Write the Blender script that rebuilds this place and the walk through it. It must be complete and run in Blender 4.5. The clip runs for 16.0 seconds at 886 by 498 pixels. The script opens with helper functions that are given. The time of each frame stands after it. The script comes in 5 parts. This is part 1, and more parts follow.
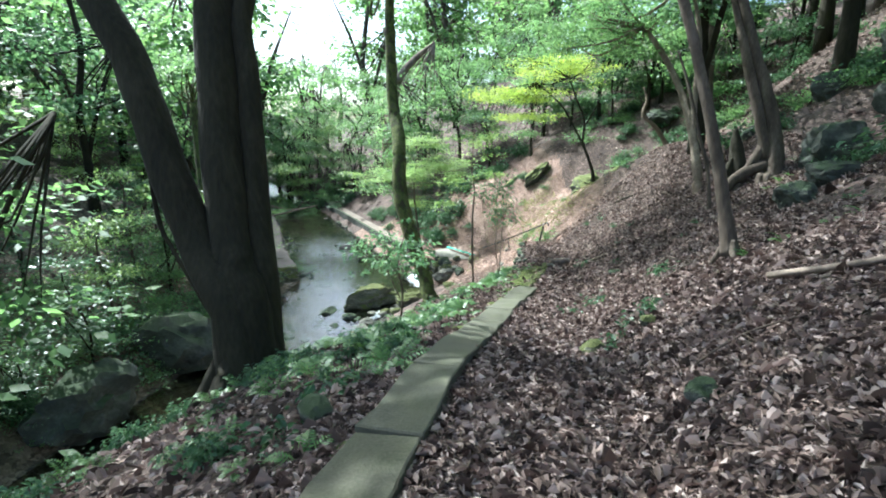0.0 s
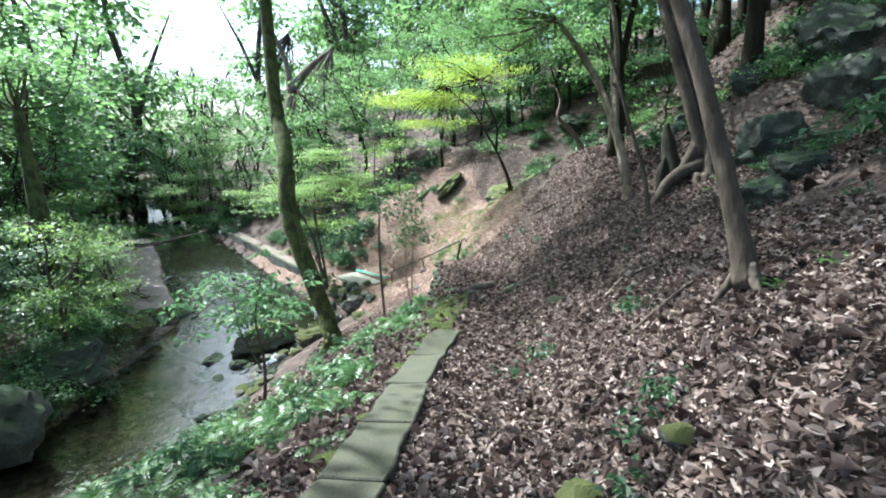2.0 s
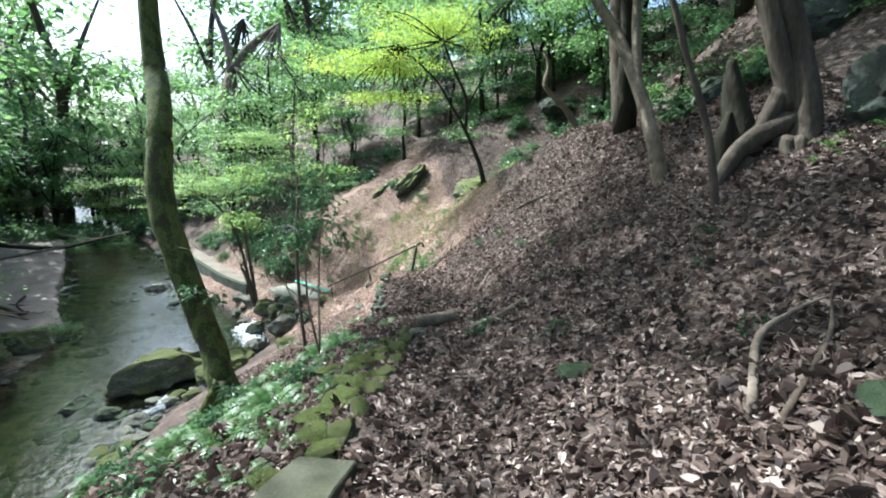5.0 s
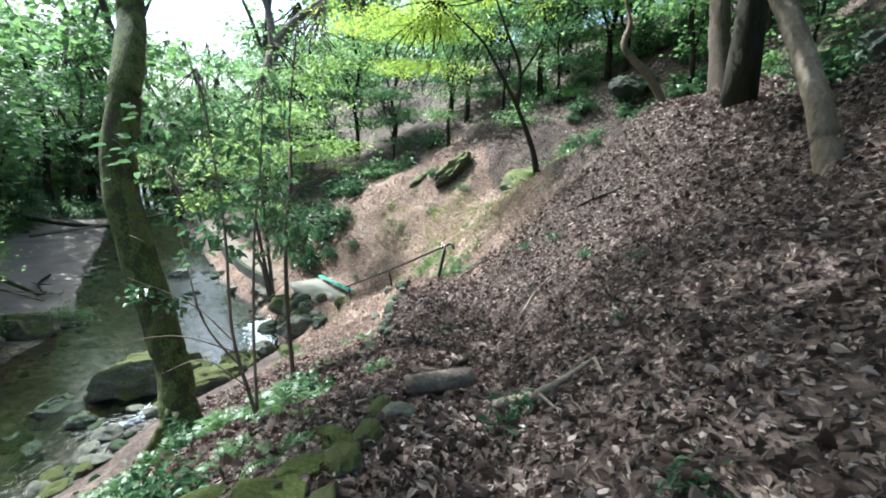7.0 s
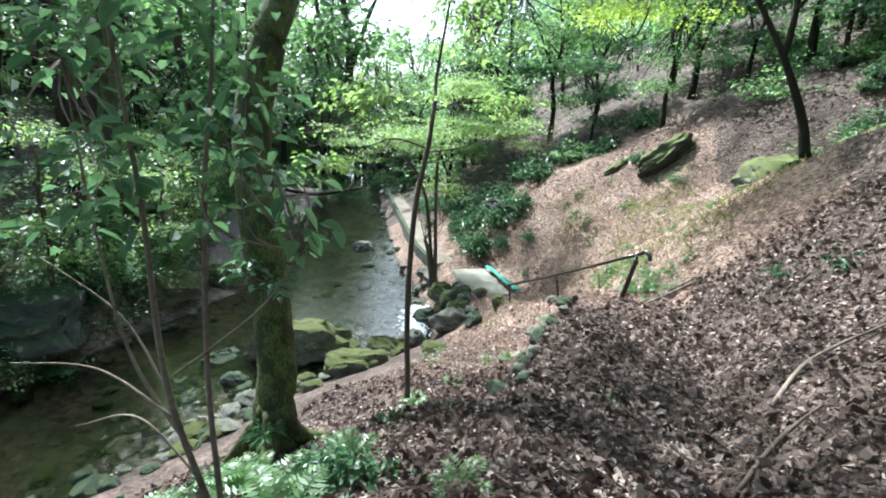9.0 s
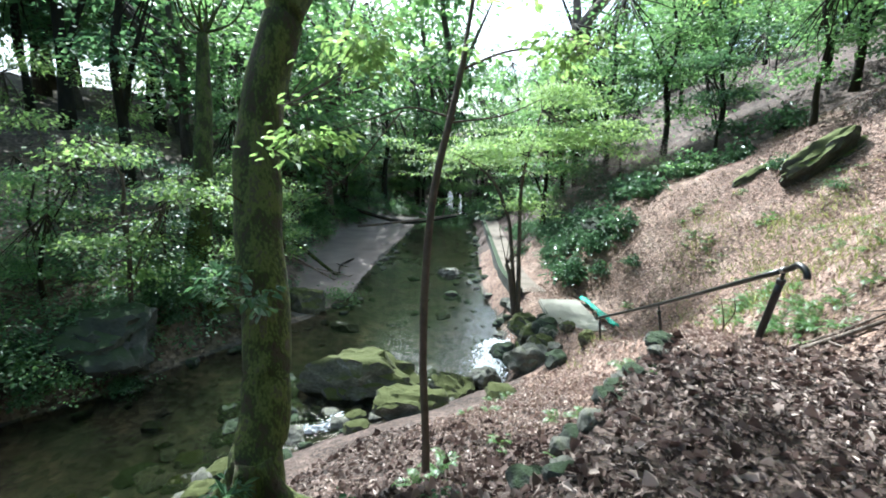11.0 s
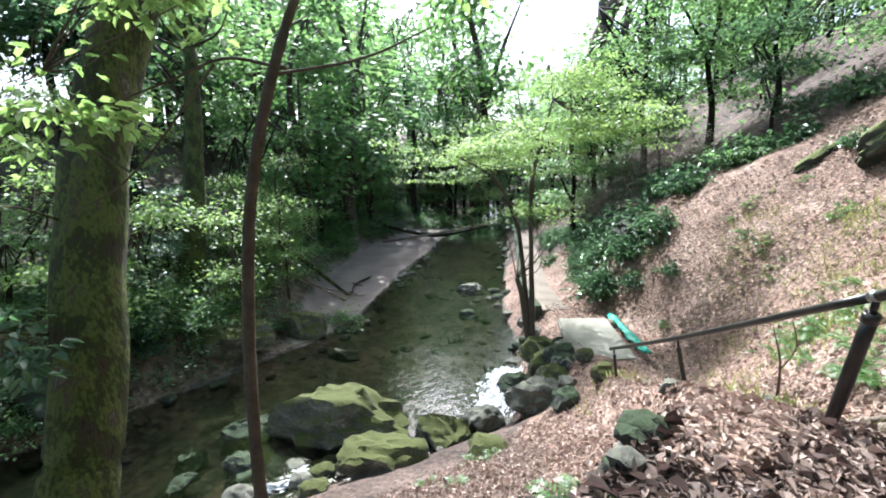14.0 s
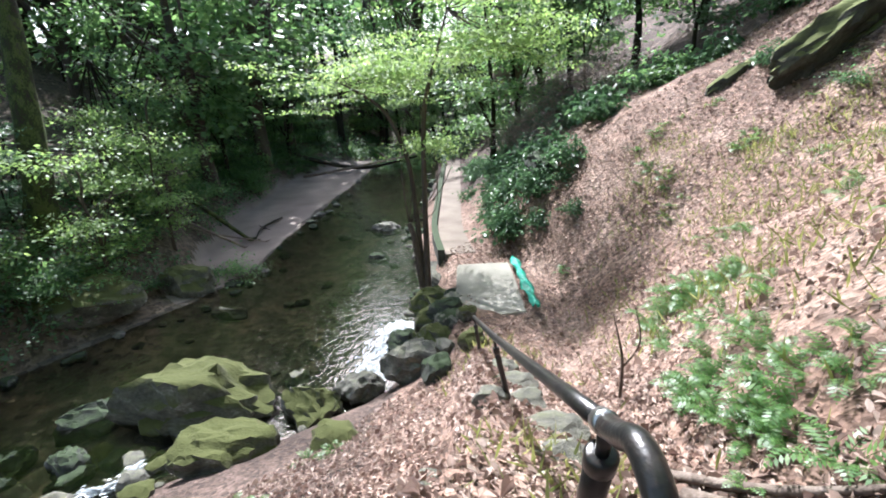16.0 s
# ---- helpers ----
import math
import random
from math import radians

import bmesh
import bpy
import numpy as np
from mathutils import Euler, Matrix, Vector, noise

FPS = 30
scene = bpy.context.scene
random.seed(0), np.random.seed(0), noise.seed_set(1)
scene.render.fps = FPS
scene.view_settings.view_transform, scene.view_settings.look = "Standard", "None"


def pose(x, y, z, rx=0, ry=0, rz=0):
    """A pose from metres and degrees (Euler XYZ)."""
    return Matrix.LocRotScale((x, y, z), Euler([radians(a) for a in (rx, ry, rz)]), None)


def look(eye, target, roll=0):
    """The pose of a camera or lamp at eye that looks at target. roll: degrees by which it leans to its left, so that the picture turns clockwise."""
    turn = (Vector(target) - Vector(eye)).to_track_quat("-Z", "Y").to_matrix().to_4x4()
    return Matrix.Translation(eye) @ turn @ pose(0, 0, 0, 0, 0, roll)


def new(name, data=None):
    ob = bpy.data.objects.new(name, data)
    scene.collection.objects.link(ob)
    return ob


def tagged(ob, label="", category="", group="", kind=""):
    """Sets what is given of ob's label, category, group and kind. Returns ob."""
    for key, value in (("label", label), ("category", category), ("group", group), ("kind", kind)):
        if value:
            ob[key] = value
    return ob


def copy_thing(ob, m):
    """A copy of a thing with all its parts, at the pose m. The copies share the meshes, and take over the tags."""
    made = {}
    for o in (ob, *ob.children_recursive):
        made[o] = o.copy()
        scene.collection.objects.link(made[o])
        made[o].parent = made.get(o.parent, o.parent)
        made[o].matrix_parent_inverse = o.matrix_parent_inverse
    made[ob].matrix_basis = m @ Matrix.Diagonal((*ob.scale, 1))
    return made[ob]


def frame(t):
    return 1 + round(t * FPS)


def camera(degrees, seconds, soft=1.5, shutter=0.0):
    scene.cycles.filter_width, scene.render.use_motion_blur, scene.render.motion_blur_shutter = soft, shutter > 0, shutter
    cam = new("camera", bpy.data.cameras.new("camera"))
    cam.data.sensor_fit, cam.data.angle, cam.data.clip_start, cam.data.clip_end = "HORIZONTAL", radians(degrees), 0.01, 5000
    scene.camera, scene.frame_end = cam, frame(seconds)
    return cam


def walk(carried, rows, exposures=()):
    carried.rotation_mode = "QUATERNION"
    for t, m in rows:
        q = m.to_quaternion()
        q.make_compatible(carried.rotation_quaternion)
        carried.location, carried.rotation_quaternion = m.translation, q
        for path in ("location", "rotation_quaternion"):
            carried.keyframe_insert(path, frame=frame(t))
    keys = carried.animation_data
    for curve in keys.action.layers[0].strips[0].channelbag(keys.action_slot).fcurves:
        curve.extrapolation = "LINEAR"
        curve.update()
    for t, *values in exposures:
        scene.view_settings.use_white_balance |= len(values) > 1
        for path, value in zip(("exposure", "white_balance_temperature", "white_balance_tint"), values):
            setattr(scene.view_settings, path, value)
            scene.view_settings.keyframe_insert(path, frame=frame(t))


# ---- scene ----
cam = camera(86.49, 16.0, soft=1.9)
PATH = [
    (0.0, look((0.000, 0.000, 1.500), (-2.242, 9.474, -0.783), -0.51)),
    (0.5, look((-0.039, 0.630, 1.419), (-2.147, 10.141, -0.842), -0.96)),
    (1.0, look((-0.062, 1.342, 1.330), (-1.625, 10.952, -0.954), -1.68)),
    (1.5, look((-0.101, 2.039, 1.229), (-1.290, 11.732, -0.927), -1.84)),
    (2.0, look((-0.117, 2.782, 1.159), (-0.642, 12.567, -0.836), -1.78)),
    (2.5, look((-0.097, 3.525, 1.070), (-0.478, 13.332, -0.846), -2.17)),
    (3.0, look((-0.027, 4.313, 0.947), (-0.324, 14.126, -0.954), -2.31)),
    (3.5, look((0.067, 5.093, 0.808), (-0.210, 14.900, -1.129), -2.06)),
    (4.0, look((0.179, 5.901, 0.616), (0.067, 15.703, -1.358), -1.51)),
    (4.2, look((0.236, 6.219, 0.538), (0.188, 16.026, -1.416), -1.26)),
    (6.3, look((0.460, 9.327, -0.022), (0.402, 19.154, -1.872), 0.27)),
    (6.5, look((0.526, 9.635, -0.026), (0.302, 19.453, -1.912), 0.34)),
    (7.0, look((0.666, 10.364, -0.131), (-0.342, 20.113, -2.117), 1.20)),
    (7.5, look((0.641, 11.097, -0.202), (-1.083, 20.712, -2.344), 1.88)),
    (8.0, look((0.576, 11.729, -0.314), (-2.206, 21.063, -2.578), 2.22)),
    (8.5, look((0.525, 12.471, -0.420), (-3.250, 21.432, -2.756), 2.70)),
    (9.0, look((0.471, 13.105, -0.538), (-4.263, 21.593, -2.889), 3.09)),
    (9.5, look((0.369, 13.796, -0.751), (-5.353, 21.634, -3.163), 3.58)),
    (9.7, look((0.302, 14.003, -0.846), (-5.641, 21.692, -3.203), 3.60)),
    (11.8, look((0.212, 15.837, -1.385), (-6.742, 22.869, -2.862), -0.32)),
    (12.0, look((0.166, 15.956, -1.412), (-6.835, 22.945, -2.880), -0.57)),
    (12.5, look((0.091, 16.322, -1.436), (-7.054, 23.172, -2.862), -0.88)),
    (13.0, look((0.007, 16.764, -1.450), (-7.409, 23.324, -2.854), -1.49)),
    (13.5, look((-0.016, 17.234, -1.483), (-7.500, 23.710, -2.915), -1.79)),
    (14.0, look((-0.058, 17.696, -1.523), (-7.519, 24.193, -2.980), -2.38)),
    (14.5, look((-0.065, 18.340, -1.585), (-7.550, 24.810, -3.050), -2.70)),
    (15.0, look((-0.021, 18.938, -1.477), (-7.301, 25.583, -3.152), -1.90)),
    (15.5, look((0.015, 19.487, -1.409), (-6.795, 26.472, -3.619), -1.60)),
    (16.0, look((0.010, 20.058, -1.470), (-6.605, 26.928, -4.480), -3.60)),
]
walk(cam, PATH, [(0.0, 1.85, 5400, 1), (2.0, 1.74, 5400, 2), (4.0, 1.54, 5400, 2), (8.5, 1.64, 5400, 2), (12.0, 1.64, 5350, 3), (14.5, 1.73, 5600, 11), (16.0, 1.6, 5600, 14)])

# ---- light ----
SUN_AZ, SUN_EL = 60, 50          # degrees to the left of +y, above the horizon
world = bpy.data.worlds.new("sky")
scene.world = world
world.use_nodes = True
sky = world.node_tree.nodes.new("ShaderNodeTexSky")
sky.sky_type, sky.sun_disc = "NISHITA", False
sky.sun_elevation, sky.sun_rotation = radians(SUN_EL), radians(-SUN_AZ)
sky.air_density, sky.dust_density = 1.0, 5.0
back = world.node_tree.nodes["Background"]
back.inputs["Strength"].default_value = 0.13
world.node_tree.links.new(sky.outputs[0], back.inputs["Color"])
sun = new("sun", bpy.data.lights.new("sun", "SUN"))
sun.data.energy, sun.data.angle, sun.data.color = 4.6, radians(0.6), (1.0, 0.95, 0.86)
to_sun = Vector((-math.sin(radians(SUN_AZ)) * math.cos(radians(SUN_EL)), math.cos(radians(SUN_AZ)) * math.cos(radians(SUN_EL)), math.sin(radians(SUN_EL))))
sun.matrix_world = look(to_sun * 60, (0, 0, 0))


# ---- materials ----
def material(name, colors, scale=3.0, rough=0.9, bump=0.3, fine=30.0, per="", share=0.6, through_light=0.0, moss=None, moss_from=0.35, metal=0.0, spec=0.3, stretch=(1, 1, 1)):
    """Colours along a ramp driven by coarse and fine noise (and by each piece's own chance), with relief; moss settles on upward faces."""
    m = bpy.data.materials.new(name)
    m.use_nodes = True
    n, ln = m.node_tree.nodes, m.node_tree.links
    bsdf, out = n["Principled BSDF"], n["Material Output"]
    co = n.new("ShaderNodeTexCoord")
    mp = n.new("ShaderNodeMapping")
    mp.inputs["Scale"].default_value = stretch
    ln.new(co.outputs["Object"], mp.inputs["Vector"])
    coarse, grain = n.new("ShaderNodeTexNoise"), n.new("ShaderNodeTexNoise")
    coarse.inputs["Scale"].default_value, coarse.inputs["Detail"].default_value = scale, 6
    grain.inputs["Scale"].default_value, grain.inputs["Detail"].default_value = fine, 4
    ln.new(mp.outputs[0], coarse.inputs["Vector"]), ln.new(mp.outputs[0], grain.inputs["Vector"])
    both = n.new("ShaderNodeMix")
    both.inputs["Factor"].default_value = 0.35
    ln.new(coarse.outputs["Fac"], both.inputs["A"]), ln.new(grain.outputs["Fac"], both.inputs["B"])
    spread = n.new("ShaderNodeMapRange")
    spread.inputs["From Min"].default_value, spread.inputs["From Max"].default_value = 0.3, 0.7
    ln.new(both.outputs["Result"], spread.inputs["Value"])
    fac = spread.outputs["Result"]
    if per:
        chance = n.new("ShaderNodeNewGeometry").outputs["Random Per Island"] if per == "island" else n.new("ShaderNodeObjectInfo").outputs["Random"]
        mix = n.new("ShaderNodeMix")
        mix.inputs["Factor"].default_value = share
        ln.new(fac, mix.inputs["A"]), ln.new(chance, mix.inputs["B"])
        fac = mix.outputs["Result"]
    ramp = n.new("ShaderNodeValToRGB")
    while len(ramp.color_ramp.elements) < len(colors):
        ramp.color_ramp.elements.new(0.5)
    for k, c in enumerate(colors):
        ramp.color_ramp.elements[k].position = k / (len(colors) - 1)
        ramp.color_ramp.elements[k].color = (*c, 1)
    ln.new(fac, ramp.inputs["Fac"])
    col = ramp.outputs["Color"]
    if moss:
        nor, sep = n.new("ShaderNodeNewGeometry"), n.new("ShaderNodeSeparateXYZ")
        ln.new(nor.outputs["Normal"], sep.inputs["Vector"])
        add = n.new("ShaderNodeMath")
        add.operation = "MULTIPLY_ADD"
        add.inputs[1].default_value = 0.9
        ln.new(coarse.outputs["Fac"], add.inputs[0]), ln.new(sep.outputs["Z"], add.inputs[2])
        rng = n.new("ShaderNodeMapRange")
        rng.inputs["From Min"].default_value, rng.inputs["From Max"].default_value = moss_from + 0.35, moss_from + 0.75
        ln.new(add.outputs[0], rng.inputs["Value"])
        green = n.new("ShaderNodeMix")
        green.data_type = "RGBA"
        tint = n.new("ShaderNodeMix")
        tint.data_type = "RGBA"
        tint.inputs["A"].default_value, tint.inputs["B"].default_value = (*[c * 0.55 for c in moss], 1), (*moss, 1)
        ln.new(grain.outputs["Fac"], tint.inputs["Factor"])
        ln.new(rng.outputs["Result"], green.inputs["Factor"])
        ln.new(col, green.inputs["A"]), ln.new(tint.outputs["Result"], green.inputs["B"])
        col = green.outputs["Result"]
    ln.new(col, bsdf.inputs["Base Color"])
    bsdf.inputs["Roughness"].default_value, bsdf.inputs["Metallic"].default_value = rough, metal
    bsdf.inputs["Specular IOR Level"].default_value = spec
    if bump:
        bp = n.new("ShaderNodeBump")
        bp.inputs["Strength"].default_value, bp.inputs["Distance"].default_value = bump, 0.05
        ln.new(both.outputs["Result"], bp.inputs["Height"]), ln.new(bp.outputs[0], bsdf.inputs["Normal"])
    if through_light:
        tr, sh = n.new("ShaderNodeBsdfTranslucent"), n.new("ShaderNodeMixShader")
        sat = n.new("ShaderNodeHueSaturation")
        sat.inputs["Hue"].default_value, sat.inputs["Value"].default_value = 0.48, 1.9
        ln.new(col, sat.inputs["Color"]), ln.new(sat.outputs[0], tr.inputs["Color"])
        sh.inputs[0].default_value = through_light
        ln.new(bsdf.outputs[0], sh.inputs[1]), ln.new(tr.outputs[0], sh.inputs[2]), ln.new(sh.outputs[0], out.inputs["Surface"])
    return m


def litter_ground(name, tones, cell):
    """Trodden leaf litter and soil: leaf-sized cells of their own tone over coarse patches of bare soil."""
    m = material(name, tones, scale=0.9, bump=0.0, fine=14)
    n, ln = m.node_tree.nodes, m.node_tree.links
    bsdf = n["Principled BSDF"]
    vor = n.new("ShaderNodeTexVoronoi")
    vor.inputs["Scale"].default_value, vor.inputs["Randomness"].default_value = cell, 1
    co = n.new("ShaderNodeTexCoord")
    warp = n.new("ShaderNodeTexNoise")
    warp.inputs["Scale"].default_value = 9
    ln.new(co.outputs["Object"], warp.inputs["Vector"])
    mix = n.new("ShaderNodeMix")
    mix.data_type = "VECTOR"
    mix.inputs["Factor"].default_value = 0.12
    ln.new(co.outputs["Object"], mix.inputs["A"]), ln.new(warp.outputs["Color"], mix.inputs["B"])
    ln.new(mix.outputs["Result"], vor.inputs["Vector"])
    hsv = n.new("ShaderNodeHueSaturation")
    val = n.new("ShaderNodeMapRange")
    val.inputs["To Min"].default_value, val.inputs["To Max"].default_value = 0.45, 1.6
    sep = n.new("ShaderNodeSeparateColor")
    ln.new(vor.outputs["Color"], sep.inputs[0]), ln.new(sep.outputs[0], val.inputs["Value"]), ln.new(val.outputs["Result"], hsv.inputs["Value"])
    src = bsdf.inputs["Base Color"].links[0].from_socket
    ln.new(src, hsv.inputs["Color"]), ln.new(hsv.outputs[0], bsdf.inputs["Base Color"])
    bp = n.new("ShaderNodeBump")
    bp.inputs["Strength"].default_value, bp.inputs["Distance"].default_value = 0.8, 0.04
    ln.new(vor.outputs["Distance"], bp.inputs["Height"]), ln.new(bp.outputs[0], bsdf.inputs["Normal"])
    return m


def water_material():
    m = bpy.data.materials.new("stream_water")
    m.use_nodes = True
    n, ln = m.node_tree.nodes, m.node_tree.links
    clear, gloss, sh, fr = n.new("ShaderNodeBsdfTransparent"), n.new("ShaderNodeBsdfGlossy"), n.new("ShaderNodeMixShader"), n.new("ShaderNodeFresnel")
    clear.inputs[0].default_value = (0.74, 0.74, 0.6, 1)
    gloss.inputs["Roughness"].default_value = 0.04
    gloss.inputs["Color"].default_value = (1, 1, 1, 1)
    fr.inputs["IOR"].default_value = 1.62
    co, noi, bp = n.new("ShaderNodeTexCoord"), n.new("ShaderNodeTexNoise"), n.new("ShaderNodeBump")
    noi.inputs["Scale"].default_value, noi.inputs["Detail"].default_value = 5, 3
    bp.inputs["Strength"].default_value, bp.inputs["Distance"].default_value = 0.4, 0.05
    ln.new(co.outputs["Object"], noi.inputs["Vector"]), ln.new(noi.outputs["Fac"], bp.inputs["Height"])
    ln.new(bp.outputs[0], gloss.inputs["Normal"]), ln.new(bp.outputs[0], fr.inputs["Normal"])
    ln.new(fr.outputs[0], sh.inputs[0]), ln.new(clear.outputs[0], sh.inputs[1]), ln.new(gloss.outputs[0], sh.inputs[2])
    ln.new(sh.outputs[0], n["Material Output"].inputs["Surface"])
    return m


M_SOIL = litter_ground("litter_soil", [(0.025, 0.017, 0.013), (0.065, 0.045, 0.036), (0.14, 0.1, 0.082)], 16)
M_WOOD_FLOOR = litter_ground("woodland_floor", [(0.045, 0.042, 0.026), (0.095, 0.075, 0.052), (0.165, 0.125, 0.095)], 9)
M_SAND = material("wet_sand", [(0.13, 0.1, 0.08), (0.2, 0.162, 0.136), (0.27, 0.225, 0.19)], 0.7, 0.85, 0.15, 40)
M_BED = litter_ground("stream_bed", [(0.028, 0.026, 0.02), (0.062, 0.055, 0.043), (0.12, 0.09, 0.066)], 6)
M_LITTER = material("dead_leaves", [(0.02, 0.013, 0.01), (0.055, 0.036, 0.028), (0.115, 0.08, 0.065), (0.215, 0.16, 0.135), (0.44, 0.36, 0.315)], 3, 0.75, 0.1, 60, "island", 0.95, 0.12)
# paler dry leaves and soil: part of the bank's sunlight is in the colour
M_LITTER_SUNLIT = material("sunlit_dead_leaves", [(0.109, 0.069, 0.052), (0.217, 0.153, 0.121), (0.335, 0.257, 0.212), (0.474, 0.395, 0.341)], 3, 0.75, 0.1, 60, "island", 0.8, 0.12)
M_SUNLIT_SOIL = litter_ground("sunlit_bank_soil", [(0.091, 0.055, 0.038), (0.173, 0.113, 0.085), (0.273, 0.2, 0.159)], 18)
M_BARK = material("grey_bark", [(0.032, 0.025, 0.018), (0.075, 0.058, 0.043), (0.15, 0.122, 0.094)], 2.5, 0.95, 0.9, 22, stretch=(1, 1, 0.3))
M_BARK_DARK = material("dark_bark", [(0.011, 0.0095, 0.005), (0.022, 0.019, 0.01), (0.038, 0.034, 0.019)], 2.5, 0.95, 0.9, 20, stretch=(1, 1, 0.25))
M_BARK_MOSS = material("mossy_bark", [(0.014, 0.012, 0.008), (0.05, 0.038, 0.024), (0.035, 0.045, 0.014), (0.1, 0.12, 0.03), (0.06, 0.048, 0.034), (0.17, 0.16, 0.12)], 4.2, 0.95, 1.0, 30, stretch=(1, 1, 0.5))
M_BARK_PALE = material("pale_bark", [(0.075, 0.055, 0.038), (0.145, 0.112, 0.08), (0.25, 0.205, 0.155)], 3, 0.9, 0.8, 24, stretch=(1, 1, 0.35))
M_TWIG = material("twig_bark", [(0.05, 0.035, 0.025), (0.13, 0.1, 0.075)], 6, 0.9, 0.4, 40)
M_LOG = material("log_bark", [(0.05, 0.038, 0.03), (0.13, 0.102, 0.082), (0.27, 0.228, 0.19)], 5, 0.95, 0.9, 26)
M_DEADWOOD = material("dead_wood", [(0.1, 0.075, 0.055), (0.2, 0.155, 0.12), (0.33, 0.27, 0.21)], 4, 0.9, 0.5, 30)
M_ROCK = material("stream_rock", [(0.035, 0.035, 0.028), (0.085, 0.083, 0.068), (0.15, 0.145, 0.12), (0.26, 0.25, 0.22)], 2.2, 0.85, 0.7, 18, moss=(0.085, 0.1, 0.03), moss_from=1.0)
M_ROCK_MOSS = material("mossy_rock", [(0.03, 0.03, 0.024), (0.07, 0.07, 0.054), (0.13, 0.128, 0.1), (0.36, 0.36, 0.33)], 2.6, 0.95, 0.9, 20, moss=(0.075, 0.085, 0.024), moss_from=0.36)
M_ROCK_DARK = material("dark_rock", [(0.022, 0.026, 0.022), (0.05, 0.055, 0.045), (0.11, 0.115, 0.1)], 2.0, 0.9, 0.9, 14, moss=(0.035, 0.055, 0.022), moss_from=0.6)
M_OUTCROP = material("mossy_outcrop", [(0.02, 0.022, 0.017), (0.05, 0.05, 0.04), (0.11, 0.11, 0.09)], 2.4, 0.95, 0.9, 16, moss=(0.13, 0.15, 0.05), moss_from=0.3)
M_MOSS = material("moss_cushion", [(0.03, 0.04, 0.01), (0.08, 0.1, 0.022), (0.16, 0.175, 0.045)], 8, 1.0, 1.0, 60)
M_CONCRETE = material("weathered_concrete", [(0.16, 0.152, 0.12), (0.21, 0.2, 0.165), (0.26, 0.25, 0.21)], 1.2, 0.92, 0.3, 40)
M_KERB = material("mossed_concrete_slab", [(0.035, 0.034, 0.022), (0.08, 0.078, 0.055), (0.13, 0.125, 0.095)], 2.4, 0.95, 0.5, 45, "object", 0.25, moss=(0.07, 0.075, 0.034), moss_from=1.0)
M_RAIL = material("black_painted_steel", [(0.006, 0.006, 0.006), (0.012, 0.012, 0.012), (0.035, 0.027, 0.022)], 9, 0.3, 0.12, 70, spec=0.5)
M_STEEL = material("bare_steel", [(0.4, 0.4, 0.4), (0.6, 0.6, 0.6)], 9, 0.3, 0.05, 60, metal=1.0, spec=0.5)
M_NET = material("teal_plastic_net", [(0.0, 0.09, 0.06), (0.01, 0.25, 0.17), (0.06, 0.4, 0.3)], 10, 0.5, 0.3, 60)
# foam white, also used for sky glints painted on the water
M_FOAM_GLINT = material("foam_and_sky_glints", [(0.45, 0.48, 0.5), (0.75, 0.78, 0.8)], 7, 0.3, 0.6, 30, "island", 0.6)
M_WATER = water_material()


def foliage(name, colors, light=0.35, rough=0.6):
    return material(name, colors, 0.6, rough - 0.12, 0, 8, "island", 0.65, light, spec=0.55)


M_LEAF_DEEP = foliage("deep_green_leaves", [(0.03, 0.075, 0.032), (0.065, 0.14, 0.058), (0.115, 0.2, 0.085)], 0.52)
M_LEAF_MID = foliage("green_leaves", [(0.042, 0.1, 0.034), (0.088, 0.18, 0.058), (0.145, 0.25, 0.085)], 0.55)
M_LEAF_BRIGHT = foliage("light_green_leaves", [(0.075, 0.145, 0.042), (0.14, 0.24, 0.065), (0.21, 0.31, 0.1)], 0.55)
M_LEAF_YELLOW = foliage("yellow_green_maple_leaves", [(0.1, 0.19, 0.025), (0.19, 0.3, 0.04), (0.32, 0.4, 0.07)], 0.55)
M_LEAF_GLOSS = foliage("glossy_dark_leaves", [(0.02, 0.055, 0.024), (0.045, 0.1, 0.042), (0.08, 0.15, 0.06)], 0.42, 0.5)
M_FERN = foliage("fern_fronds", [(0.03, 0.085, 0.02), (0.075, 0.16, 0.04), (0.13, 0.23, 0.06)], 0.4, 0.55)
M_GRASS = foliage("grass_tufts", [(0.07, 0.1, 0.025), (0.15, 0.18, 0.05), (0.26, 0.26, 0.1)], 0.4, 0.6)


# ---- builders ----
def fast_mesh(name, V, Q, mats, smooth=False):
    V, Q = np.ascontiguousarray(V, np.float32), np.ascontiguousarray(Q, np.int32)
    me = bpy.data.meshes.new(name)
    me.vertices.add(len(V))
    me.vertices.foreach_set("co", V.ravel())
    me.loops.add(Q.size)
    me.loops.foreach_set("vertex_index", Q.ravel())
    me.polygons.add(len(Q))
    me.polygons.foreach_set("loop_start", np.arange(len(Q), dtype=np.int32) * Q.shape[1])
    me.polygons.foreach_set("use_smooth", np.full(len(Q), smooth))
    for m in mats if isinstance(mats, (list, tuple)) else [mats]:
        me.materials.append(m)
    me.update(calc_edges=True)
    return me


def part(name, me, parent, label=""):
    ob = new(name, me)
    ob.parent = parent
    return tagged(ob, label)


def thing(name, at, label, category, group="", kind=""):
    ob = new(name)
    ob.location = at
    return tagged(ob, label, category, group, kind)


